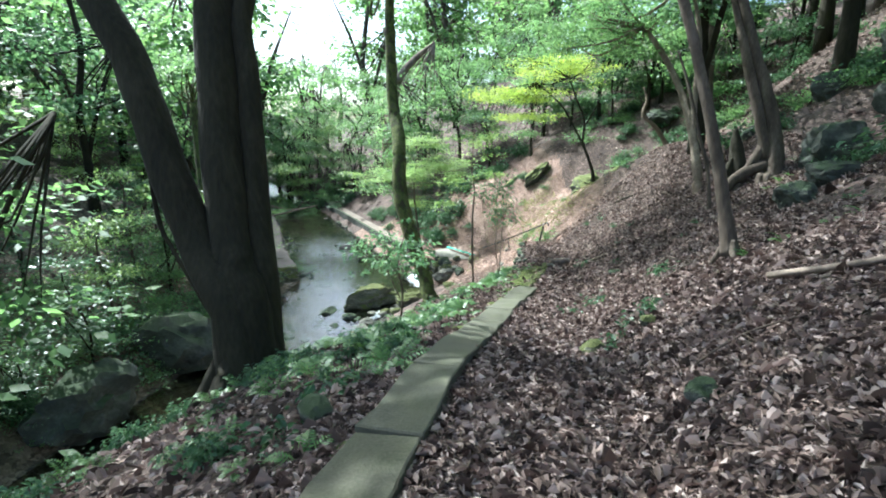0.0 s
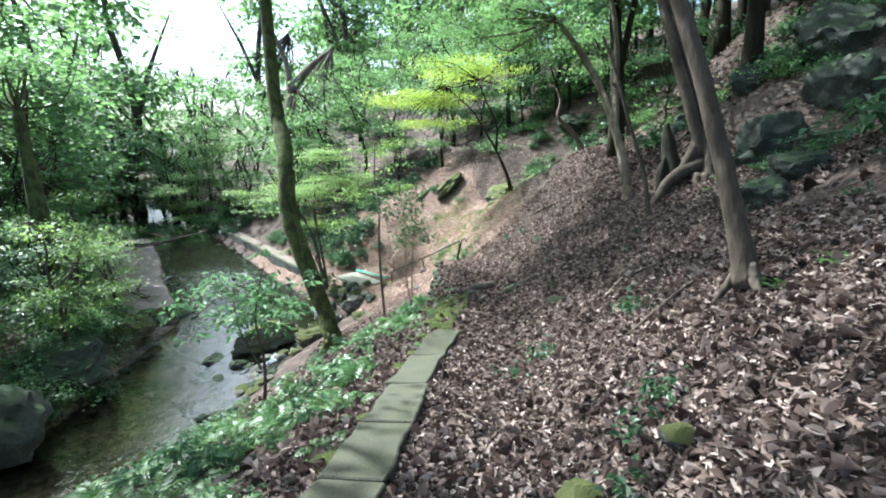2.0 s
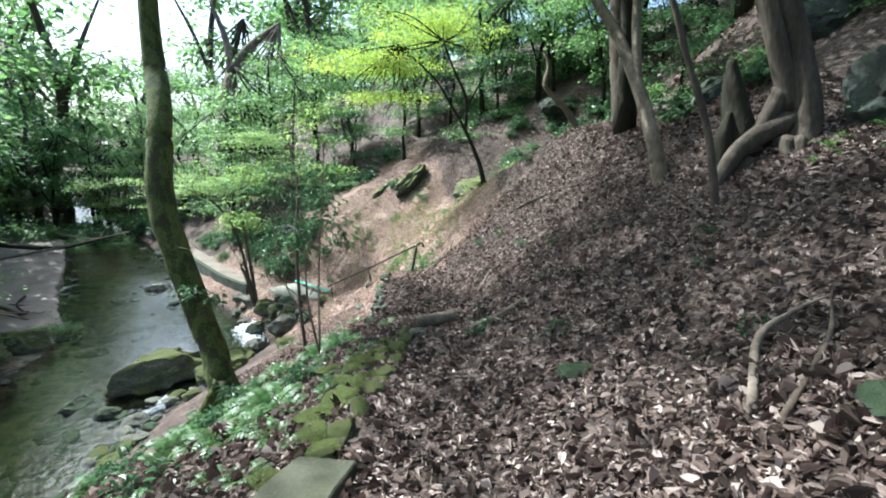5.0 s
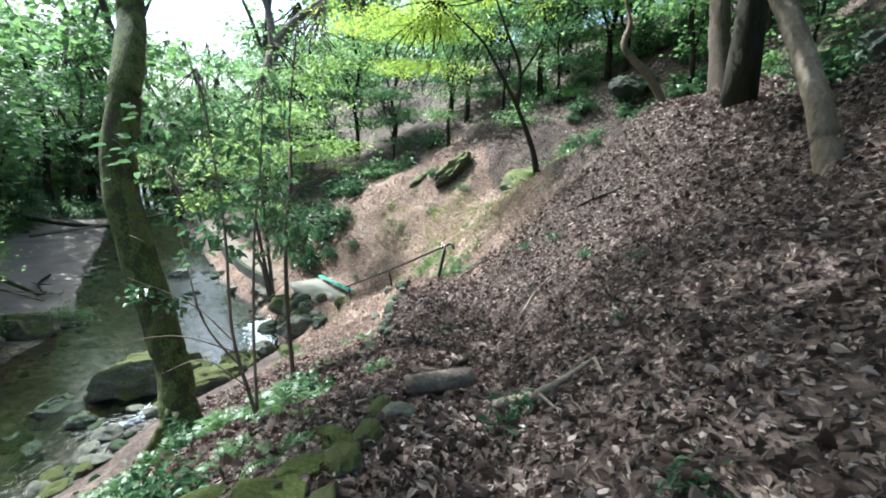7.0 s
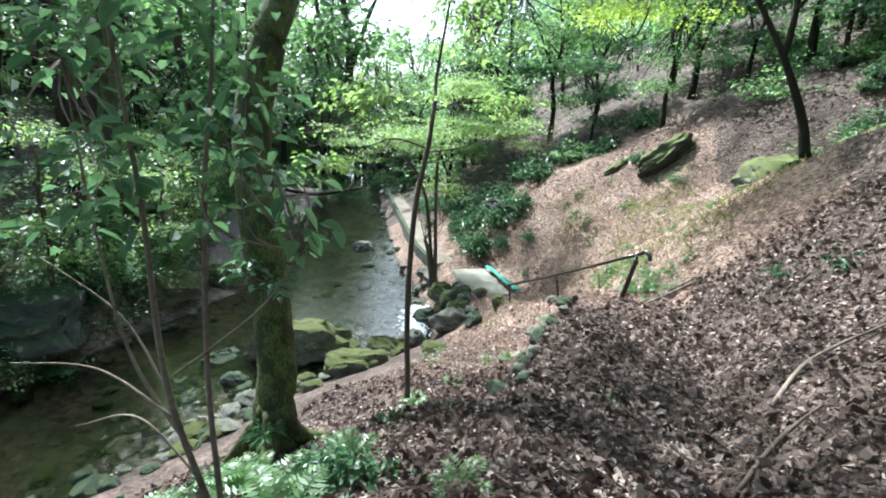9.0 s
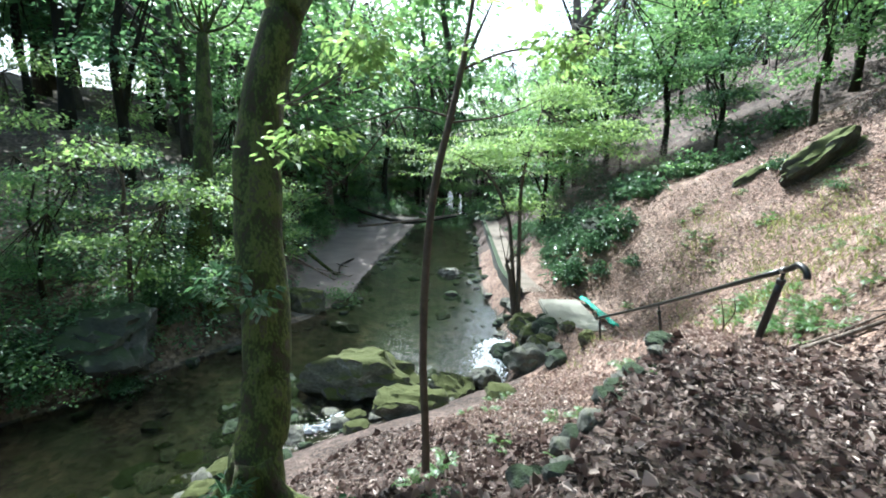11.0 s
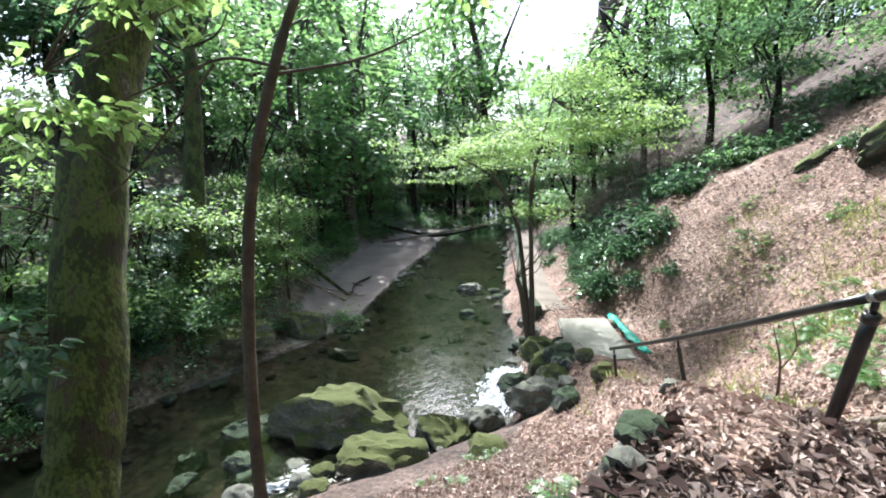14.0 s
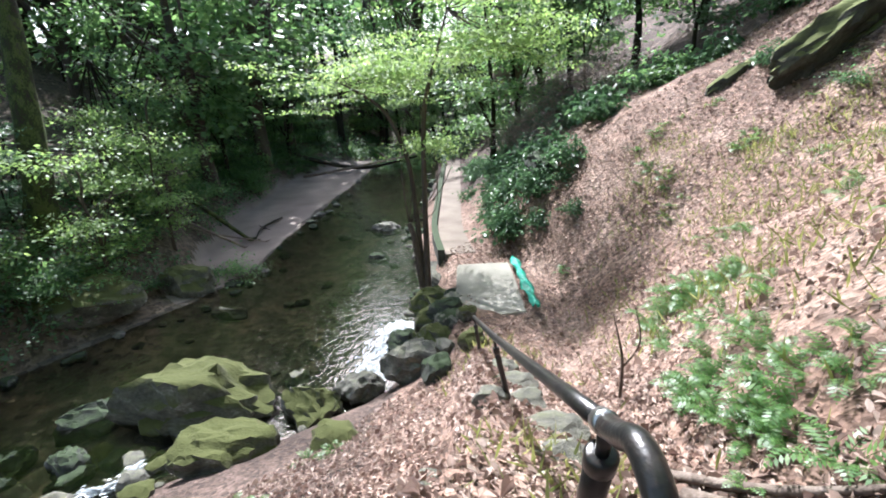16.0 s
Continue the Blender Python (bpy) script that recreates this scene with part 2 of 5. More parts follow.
def spline(pts, steps=6):
    """A smooth line through the points."""
    p = np.array(pts, float)
    p = np.vstack([2 * p[0] - p[1], p, 2 * p[-1] - p[-2]])
    out = []
    for a, b, c, d in zip(p[:-3], p[1:-2], p[2:-1], p[3:]):
        for t in np.arange(steps) / steps:
            out.append(0.5 * (2 * b + (c - a) * t + (2 * a - 5 * b + 4 * c - d) * t * t + (3 * b - a - 3 * c + d) * t ** 3))
    return np.array(out + [p[-2]])


def tube(line, radii, seg=8, wobble=0.0, rng=None):
    """Vertices and quads of a tapered round stem along a line, closed at its ends by a narrow tip."""
    line = np.asarray(line, float)
    r = np.interp(np.linspace(0, 1, len(line)), np.linspace(0, 1, len(radii)), radii)
    tang = np.gradient(line, axis=0)
    tang /= np.linalg.norm(tang, axis=1)[:, None] + 1e-9
    ref = np.where(np.abs(tang[:, 2:3]) > 0.9, [[1.0, 0, 0]], [[0, 0, 1.0]])
    a = np.cross(tang, ref)
    a /= np.linalg.norm(a, axis=1)[:, None]
    b = np.cross(tang, a)
    ang = np.linspace(0, 2 * np.pi, seg, endpoint=False)
    rr = r[:, None] * np.ones(seg)
    if wobble:
        ph = rng.uniform(0, 6.28, 4)
        k = np.arange(len(line))[:, None]
        rr = rr * (1 + wobble * (np.sin(3 * ang + ph[0] + 0.25 * k) + 0.6 * np.sin(5 * ang + ph[1] - 0.4 * k) + 0.7 * np.sin(0.9 * k + ph[2] + ang)))
    V = line[:, None] + rr[..., None] * (np.cos(ang)[None, :, None] * a[:, None] + np.sin(ang)[None, :, None] * b[:, None])
    n = len(line)
    V = np.vstack([V.reshape(-1, 3), line[0], line[-1]])
    i, j = np.meshgrid(np.arange(n - 1), np.arange(seg), indexing="ij")
    k = (j + 1) % seg
    Q = np.stack([i * seg + j, i * seg + k, (i + 1) * seg + k, (i + 1) * seg + j], -1).reshape(-1, 4)
    j = np.arange(seg)
    k = (j + 1) % seg
    half = j[::2]
    cap0 = np.stack([np.full(len(half), n * seg), (half + 2) % seg, (half + 1) % seg, half], -1)
    top = (n - 1) * seg
    cap1 = np.stack([np.full(len(half), n * seg + 1), top + half, top + (half + 1) % seg, top + (half + 2) % seg], -1)
    return V, np.vstack([Q, cap0, cap1])


def join(pieces):
    V, Q, o = [], [], 0
    for v, q in pieces:
        V.append(v), Q.append(q + o)
        o += len(v)
    return np.vstack(V), np.vstack(Q)


def unit(a):
    return a / (np.linalg.norm(a, axis=-1, keepdims=True) + 1e-9)


def leaf_blades(P, D, N, L, W, fold=0.25):
    """Leaves as two bent halves each: base, two shoulders, tip. P base, D direction, N normal, L length, W half width."""
    D = unit(D)
    S = unit(np.cross(D, N))
    N = np.cross(S, D)
    L, W = np.broadcast_to(L, len(P))[:, None], np.broadcast_to(W, len(P))[:, None]
    lift = N * W * fold * 2
    tip = P + D * L - N * L * 0.12
    v = np.stack([P, P + D * L * 0.28 + S * W * 0.9 + lift, P + D * L * 0.68 + S * W * 0.75 + lift * 0.6, tip,
                  P + D * L * 0.68 - S * W * 0.75 + lift * 0.6, P + D * L * 0.28 - S * W * 0.9 + lift], 1)
    b = np.arange(len(P))[:, None] * 6
    Q = np.concatenate([b + [0, 1, 2, 3], b + [3, 4, 5, 0]], 1).reshape(-1, 4)
    return v.reshape(-1, 3), Q


def leaf_diamonds(P, D, N, L, W):
    D = unit(D)
    S = unit(np.cross(D, N))
    L, W = np.broadcast_to(L, len(P))[:, None], np.broadcast_to(W, len(P))[:, None]
    v = np.stack([P, P + D * L * 0.45 + S * W, P + D * L, P + D * L * 0.45 - S * W], 1)
    return v.reshape(-1, 3), np.arange(len(P) * 4).reshape(-1, 4)


def sprays(rng, centres, per, radius, size, flat=0.25, droop=0.25, blades=False, slim=0.3):
    """Leaves gathered in flattish sprays round the centres."""
    c = np.repeat(np.asarray(centres, float), per, axis=0)
    n = len(c)
    off = rng.normal(0, 1, (n, 3)) * np.array([radius, radius, radius * flat]) * 0.6
    D = unit(off * [1, 1, 0.4] + rng.normal(0, 0.25 * radius, (n, 3)) + [0, 0, -droop * radius])
    N = unit(rng.normal(0, 0.38, (n, 3)) + [0, 0, 1])
    L = size * rng.uniform(0.6, 1.25, n)
    if blades:
        return leaf_blades(c + off, D, N, L, L * slim)
    return leaf_diamonds(c + off, D, N, L, L * slim)


def crown_points(rng, n, radii, hollow=0.55, low=-0.5):
    """Points in the outer part of a rounded, uneven body of leaves."""
    p = unit(rng.normal(0, 1, (n * 3, 3)))
    p = p[p[:, 2] > low][:n]
    lump = 0.8 + 0.35 * np.sin(p[:, 0] * 4.1 + 1) * np.sin(p[:, 1] * 3.7 + 2) + 0.15 * np.sin(p[:, 2] * 7)
    return p * rng.uniform(hollow, 1, (len(p), 1)) * lump[:, None] * radii


def limbs(rng, start, ends, r, steps=4, seg=6):
    """Branches that bow from a start to their ends."""
    out = []
    for e in ends:
        mid = (start + e) / 2 + rng.normal(0, 0.12, 3) * np.linalg.norm(e - start) + [0, 0, -0.08 * np.linalg.norm(e - start)]
        out.append(tube(spline([start, mid, e], steps), [r, r * 0.6, r * 0.2], seg))
    return out


def tree(name, stems, crowns, bark, leaf, label, rng, per=60, size=0.11, spray=0.6, limb_r=0.06, seg=12, blades=False, twigs=14, flat=0.25, hollow=0.5, low=-0.5, slim=0.3, roots=0, category="tree", whole=False):
    """stems: (points, radii) in the world; crowns: (centre, radii, number of sprays). One thing: trunk, further stems, limbs, crown."""
    base = np.array(stems[0][0][0], float)
    th = thing(name, base, label, category)
    trunk_pieces = []
    for k, (pts, radii) in enumerate(stems):
        line = spline(pts, 3 if whole else 7) - base
        V, Q = tube(line, radii, seg, 0.05, rng)
        if roots and k == 0:
            pieces = [(V, Q)]
            for a in np.linspace(0, 6.28, roots, endpoint=False) + rng.uniform(0, 1):
                d = np.array([math.cos(a), math.sin(a), 0])
                r0 = radii[0]
                end = d * r0 * rng.uniform(2.0, 2.8)
                end[2] = float(height(base[0] + end[0], base[1] + end[1])) - base[2] - 0.05
                pieces.append(tube(spline([d * r0 * 0.3 + [0, 0, r0 * 1.9], d * r0 * 0.95 + [0, 0, r0 * 0.6], end], 5), [r0 * 0.35, r0 * 0.4, r0 * 0.1], 7, 0.05, rng))
            V, Q = join(pieces)
        if whole:
            trunk_pieces.append((V, Q))
        else:
            part("trunk" if k == 0 else "stem", fast_mesh("trunk", V, Q, bark, True), th)
    tips = [np.array(p[-1], float) - base for p, _ in stems]
    for c, radii, n in crowns:
        c = np.array(c, float) - base
        pts = crown_points(rng, n, np.array(radii, float), hollow, low) + c
        start = min(tips, key=lambda q: np.linalg.norm(q - c))
        ends = pts[rng.permutation(len(pts))[:twigs]]
        for V, Q in limbs(rng, start, ends, limb_r, 2 if whole else 4, 4 if whole else 6):
            if whole:
                trunk_pieces.append((V, Q))
            else:
                part("limb", fast_mesh("limb", V, Q, bark, True), th)
        V, Q = sprays(rng, pts, per, spray, size, flat, blades=blades, slim=slim)
        part("crown", fast_mesh("crown", V, Q, leaf), th)
    if whole:
        part("trunk", fast_mesh("trunk", *join(trunk_pieces), bark, True), th)
    return th


ROCKS = {}


def rock_mesh(kind, seed, mat, sub=3, jag=0.35):
    key = (kind, seed, sub)
    if key not in ROCKS:
        bm = bmesh.new()
        bmesh.ops.create_icosphere(bm, subdivisions=sub, radius=1)
        rng = np.random.default_rng(seed + 400)
        cuts = [(Vector(unit(rng.normal(0, 1, 3))), rng.uniform(0.62, 0.95)) for _ in range(15)]
        for v in bm.verts:
            p = v.co.copy()
            for n, far in cuts:
                over = p.dot(n) - far
                if over > 0:
                    p -= n * over
            p *= 1 + 0.5 * jag * noise.noise(v.co * 1.3 + Vector((seed * 7.3, 0, 0)))
            p += v.co * (0.14 * noise.noise(v.co * 3.4 + Vector((0, seed, 0))) + 0.08 * noise.noise(v.co * 8) + 0.035 * noise.noise(v.co * 17))
            v.co = p
        me = bpy.data.meshes.new(kind)
        bm.to_mesh(me)
        bm.free()
        me.materials.append(mat)
        me.polygons.foreach_set("use_smooth", np.full(len(me.polygons), True))
        me.set_sharp_from_angle(angle=radians(32))
        ROCKS[key] = me
    return ROCKS[key]


def rock(name, x, y, size, mat, label, seed=0, sink=0.35, turn=0, tilt=0, z=None, group="", category="rock"):
    ob = new(name, rock_mesh(mat.name, seed, mat, 4 if size[0] > 0.4 else 3 if size[0] > 0.15 else 2))
    z = float(height(x, y)) if z is None else z
    ob.location = (x, y, z + size[2] * (1 - 2 * sink))
    ob.rotation_euler = (radians(tilt), radians(tilt * 0.6), radians(turn))
    ob.scale = size
    return tagged(ob, label, category, group)


# The lie of the land: a footpath on a valley side above a stream
def curve(y, knots):
    ys, vs = np.array(knots, float).T
    return (np.interp(y - 0.8, ys, vs) + 2 * np.interp(y, ys, vs) + np.interp(y + 0.8, ys, vs)) / 4


PATH_X = [(-60, 0), (0, 0), (6, 0), (14, 0.35), (20, 0.3), (21.5, -0.2), (23, -1.7), (25, -3.4), (28, -6.3), (31.4, -10.2), (43, -20.3), (70, -44)]
PATH_Z = [(-60, 5), (-10, 1.2), (0, 0.02), (5, -0.84), (8, -1.5), (9.7, -1.83), (11.2, -1.95), (14, -2.2), (16.5, -2.9), (18, -3.03), (20, -3.0), (21.2, -2.98), (23, -4.05), (25, -5.15), (27, -5.62), (31, -5.7), (43, -5.2), (70, -3)]
RISE = [(-60, 0.5), (0, 0.6), (7, 0.6), (13.5, 0.48), (16, 0.8), (20, 0.9), (23, 1.1), (25, 1.1), (30, 0.74), (36, 0.6), (70, 0.5)]
WATER_Z = [(-60, -8), (10, -7.4), (20, -7.1), (24, -6.9), (30, -6.72), (34, -6.35), (40, -6.0), (50, -5.4), (70, -4)]
WATER_R = [(-60, -12), (0, -9.4), (10, -8.9), (17, -8.4), (20, -8.2), (22, -7.3), (25, -6.2), (27, -7.9), (29, -9.6), (31, -12), (35, -15.4), (40, -19.6), (50, -29), (70, -46)]
WATER_L = [(-60, -18), (0, -14), (17, -13.6), (20, -14.2), (25, -15), (27, -15.8), (29, -18), (36, -23), (40, -26), (50, -34), (70, -48)]
BEACH = [(-60, 0.3), (22, 0.3), (25, 2.2), (28, 4.5), (36, 6), (46, 3), (70, 1)]
FLAT = [(-60, 0.5), (24, 0.5), (26, 1.3), (27.5, 2.1), (29.5, 2.3), (31.5, 0.9), (34, 0.5)]
SHOULDER = [(-60, 1), (17.5, 1), (21, 0.32), (28, 0.32), (33, 0.8), (70, 0.8)]
BANK = [(-60, 2), (0, 2), (5.5, 2.05), (8, 1.7), (11, 1.45), (14.5, 1.15), (16.5, 0.98), (18, 0.9), (21, 1), (40, 1)]

LEDGE = [(-60, 0.75), (16.2, 0.75), (18.4, 1.45), (20.2, 1.5), (21.2, 1.1), (22.4, 0.75), (70, 0.75)]
SCARP = [(-60, 0), (17.4, 0), (18.6, 0.75), (19.6, 1.15), (21.4, 0.95), (23, 0.45), (25.5, 0.1), (27, 0), (70, 0)]


def value_noise(x, y, scale, seed=0):
    x, y = np.asarray(x) * scale, np.asarray(y) * scale
    i, j = np.floor(x), np.floor(y)
    u, v = x - i, y - j
    u, v = u * u * (3 - 2 * u), v * v * (3 - 2 * v)

    def h(a, b):
        n = np.sin(a * 127.1 + b * 311.7 + seed * 74.7) * 43758.5453
        return n - np.floor(n)
    return (h(i, j) * (1 - u) + h(i + 1, j) * u) * (1 - v) + (h(i, j + 1) * (1 - u) + h(i + 1, j + 1) * u) * v - 0.5


def height(x, y):
    x, y = np.asarray(x, float), np.asarray(y, float)
    px, pz, wz = curve(y, PATH_X), curve(y, PATH_Z), curve(y, WATER_Z)
    wr, wl, beach = curve(y, WATER_R), curve(y, WATER_L), curve(y, BEACH)
    u = x - px
    rough = 0.5 * value_noise(x, y, 0.45, 1) + 0.22 * value_noise(x, y, 1.3, 2) + 0.07 * value_noise(x, y, 4, 3)
    up = np.maximum(u - curve(y, FLAT), 0)
    up = np.minimum(up, 4.2) + curve(y, SHOULDER) * np.clip(up - 4.2, 0, 5) + np.maximum(up - 9.2, 0)
    right = pz + curve(y, RISE) * 55 * (1 - np.exp(-up / 55)) + rough * np.clip(up / 3, 0, 1)
    ledge = curve(y, LEDGE)
    q = np.clip((-u - ledge) / np.maximum(px - ledge - wr, 0.3), 0, 1)
    left = pz - (pz - wz + 0.05) * q ** curve(y, BANK) + rough * np.clip(q * 3, 0, 1) * (1 - 0.6 * q) - curve(y, SCARP) * np.clip((-u - ledge) / 0.45, 0, 1) * (1 - q)
    mid = np.clip((wr - x) / np.maximum(wr - wl, 0.5), 0, 1)
    bed = wz - 0.03 - 0.32 * np.sin(np.pi * mid) ** 0.7 + 0.12 * value_noise(x, y, 0.9, 5)
    d = np.maximum(wl - x, 0)
    shore = wz + 0.03 + 0.05 * np.minimum(d, beach)
    rise = np.maximum(d - beach, 0)
    far = shore + 0.9 * (1 - np.exp(-rise / 0.8)) + 0.38 * 60 * (1 - np.exp(-rise / 60)) + rough * np.clip(rise, 0, 1)
    z = np.where(u > -ledge, right, np.where(x > wr, left, np.where(x > wl, bed, far)))
    return z + 0.025 * value_noise(x, y, 6, 7)


# ---- the ground, in one sheet ----
def stations(lo, hi, step, out_lo, out_hi):
    a = list(np.arange(lo, hi + step / 2, step))
    s = step
    while a[0] > out_lo:
        s *= 1.14
        a.insert(0, a[0] - s)
    s = step
    while a[-1] < out_hi:
        s *= 1.14
        a.append(a[-1] + s)
    return np.array(a)


gx, gy = stations(-28, 9, 0.18, -420, 420), stations(-2, 43, 0.18, -420, 420)
XX, YY = np.meshgrid(gx, gy)
ZZ = height(XX, np.clip(YY, -60, 75))
ix, iy = np.meshgrid(np.arange(len(gx) - 1), np.arange(len(gy) - 1))
q0 = (iy * len(gx) + ix).ravel()
me = fast_mesh("ground", np.stack([XX, YY, ZZ], -1).reshape(-1, 3), np.stack([q0, q0 + 1, q0 + 1 + len(gx), q0 + len(gx)], -1), [M_SOIL, M_WOOD_FLOOR, M_SAND, M_BED, M_SUNLIT_SOIL], True)
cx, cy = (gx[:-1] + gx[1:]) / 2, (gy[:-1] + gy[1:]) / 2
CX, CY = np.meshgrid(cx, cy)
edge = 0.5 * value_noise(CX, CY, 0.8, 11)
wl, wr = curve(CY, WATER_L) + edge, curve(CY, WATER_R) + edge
# the bank where the sun falls gets the soil colour with sunlight in it
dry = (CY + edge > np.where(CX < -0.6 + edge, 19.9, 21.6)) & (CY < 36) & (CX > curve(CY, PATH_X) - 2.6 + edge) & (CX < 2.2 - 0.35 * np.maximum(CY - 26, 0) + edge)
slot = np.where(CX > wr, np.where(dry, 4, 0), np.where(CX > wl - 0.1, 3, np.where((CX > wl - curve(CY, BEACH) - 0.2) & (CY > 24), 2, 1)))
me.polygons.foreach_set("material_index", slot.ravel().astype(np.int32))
ground = tagged(new("ground", me), "leaf-strewn valley side falling to a stream with a sandy bank", "ground", kind="structure")

# water: one sheet between the banks
wy = np.arange(-20, 66, 0.5)
rows = []
for t in np.linspace(-0.03, 1.03, 14):
    a, b = curve(wy, WATER_L) - 0.25, curve(wy, WATER_R) + 0.25
    rows.append(np.stack([a + (b - a) * t, wy, curve(wy, WATER_Z)], -1))
V = np.stack(rows, 1).reshape(-1, 3)
i, j = np.meshgrid(np.arange(len(wy) - 1), np.arange(13), indexing="ij")
q0 = (i * 14 + j).ravel()
tagged(new("water", fast_mesh("water", V, np.stack([q0, q0 + 1, q0 + 15, q0 + 14], -1), M_WATER, True)), "shallow clear stream water over brown stones", "water", kind="structure")

R = np.random.default_rng


# ---- leaf litter ----
def scatter(rng, n, x0, x1, y0, y1, keep):
    x, y = rng.uniform(x0, x1, n), rng.uniform(y0, y1, n)
    k = keep(x, y)
    return x[k], y[k]


def litter(name, rng, n, area, keep, size, label, mat=M_LITTER):
    x, y = scatter(rng, n, *area, keep)
    n = len(x)
    e = 0.06
    z = height(x, y)
    N = np.stack([-(height(x + e, y) - z) / e, -(height(x, y + e) - z) / e, np.ones(n)], -1)
    N = unit(unit(N) + rng.normal(0, 0.36, (n, 3)))
    a = rng.uniform(0, 6.283, n)
    D = np.stack([np.cos(a), np.sin(a), np.zeros(n)], -1)
    D = unit(D - N * (D * N).sum(-1, keepdims=True))
    L = size * np.clip(rng.lognormal(-0.18, 0.5, n), 0.25, 1.6)
    P = np.stack([x, y, z + 0.012 + rng.uniform(0, 0.03, n)], -1) - D * L[:, None] / 2
    V, Q = leaf_blades(P, D, N, L, L * rng.uniform(0.13, 0.3, n), fold=rng.normal(0.25, 0.6, n)[:, None])
    return tagged(new(name, fast_mesh(name, V, Q, mat)), label, "leaf litter", kind="stuff")


def right_side(x, y):
    kerb = np.abs(x - np.interp(y, [0, 3.5, 5.6, 8, 11.8, 13.5], [-0.91, -1.01, -0.86, -0.78, -0.3, -0.2])) < 0.17
    thin = value_noise(x, y, 0.7, 21) + value_noise(x, y, 2.2, 22) * 0.6 > -0.62
    return (x > curve(y, WATER_R) + 0.5) & ~(kerb & (y < 11) & (value_noise(x, y, 9, 27) < 0.3)) & thin & ((y < 20.2) | (x > -0.7))


litter("leaf_litter", R(1), 84000, (-1.6, 4.5, 0.8, 10), right_side, 0.068, "thick dry brown fallen leaves covering the path and slope")
litter("leaf_litter", R(2), 92000, (-3.0, 6.6, 10, 22), right_side, 0.068, "thick dry brown fallen leaves covering the path and slope")
litter("leaf_litter", R(3), 66000, (-9, 3, 20.2, 36), lambda x, y: (x > np.where(y < 23.5, -4.9, curve(y, PATH_X) - 1.2)) & ((y > 21.5) | (x < -0.7)) & (x < 2.6 - 0.3 * np.maximum(y - 26, 0)) & (value_noise(x, y, 0.6, 23) > -0.3), 0.052, "pinkish dry leaves on the sunlit bank", M_LITTER_SUNLIT)
litter("leaf_litter", R(8), 15000, (-5.2, 0.2, 20.0, 25), lambda x, y: (x > curve(y, WATER_R) + 1.0) & (x < curve(y, PATH_X) + 1.2), 0.06, "dry leaves in a paler sunlit tone beside the steps", M_LITTER_SUNLIT)
litter("leaf_litter", R(4), 32000, (-6.2, -1.1, 1, 20.6), lambda x, y: (x > curve(y, WATER_R) + 0.8) & (value_noise(x, y, 0.6, 24) > -0.42), 0.085, "scattered dead leaves on the bank below the path")
litter("leaf_litter", R(6), 9000, (-9, 9, 21.5, 40), lambda x, y: (x > 2.6 - 0.3 * np.maximum(y - 26, 0)) & (x > curve(y, PATH_X) - 0.4), 0.085, "brown dead leaves on the shaded upper bank")
litter("leaf_litter", R(5), 9000, (4.5, 16, 2, 26), lambda x, y: value_noise(x, y, 0.5, 25) > -0.25, 0.14, "dry leaves on the upper wooded slope")

# ---- the path: kerb slabs, log, stones ----
kerb = thing("kerb", (-0.9, 2, float(height(-0.9, 2))), "row of worn concrete kerb slabs, mossy at the edges", "kerb", kind="structure")
KX = ([0, 2, 3.5, 5.6, 8.2, 11.8, 13.5], [-0.9, -0.93, -1.01, -0.86, -0.78, -0.3, -0.2])


def slab_mesh(length, width, thick, seed):
    rng = R(seed)
    bm = bmesh.new()
    bmesh.ops.create_cube(bm, size=1)
    bmesh.ops.scale(bm, vec=(width, length, thick), verts=bm.verts)
    bmesh.ops.subdivide_edges(bm, edges=[e for e in bm.edges if abs((e.verts[0].co - e.verts[1].co).y) > 0.1], cuts=3)
    for v in bm.verts:
        v.co += Vector((rng.normal(0, 0.012), rng.normal(0, 0.012), rng.normal(0, 0.006)))
    bmesh.ops.bevel(bm, geom=list(bm.edges), offset=0.012, segments=1, affect="EDGES")
    me = bpy.data.meshes.new("slab")
    bm.to_mesh(me)
    bm.free()
    me.materials.append(M_KERB)
    return me


rng = R(7)
y = 0.3
k = 0
slabs = [slab_mesh(1.0 + 0.16 * s, 0.45, 0.14, s) for s in range(4)]
while y < 9.4:
    length = 1.0 + 0.16 * (k % 4)
    y0, y1 = y, y + length
    x0, x1 = np.interp([y0, y1], *KX)
    ob = part("slab", slabs[k % 4], kerb)
    z0, z1 = height(x0, y0), height(x1, y1)
    ob.matrix_world = pose((x0 + x1) / 2 + rng.normal(0, 0.01), (y0 + y1) / 2, (z0 + z1) / 2 + 0.03 + rng.normal(0, 0.008), math.degrees(math.atan2(z1 - z0, length)), rng.normal(0, 1.5), -math.degrees(math.atan2(x1 - x0, length)))
    ob.matrix_parent_inverse = Matrix.Translation(-kerb.location)
    y = y1 + 0.02
    k += 1

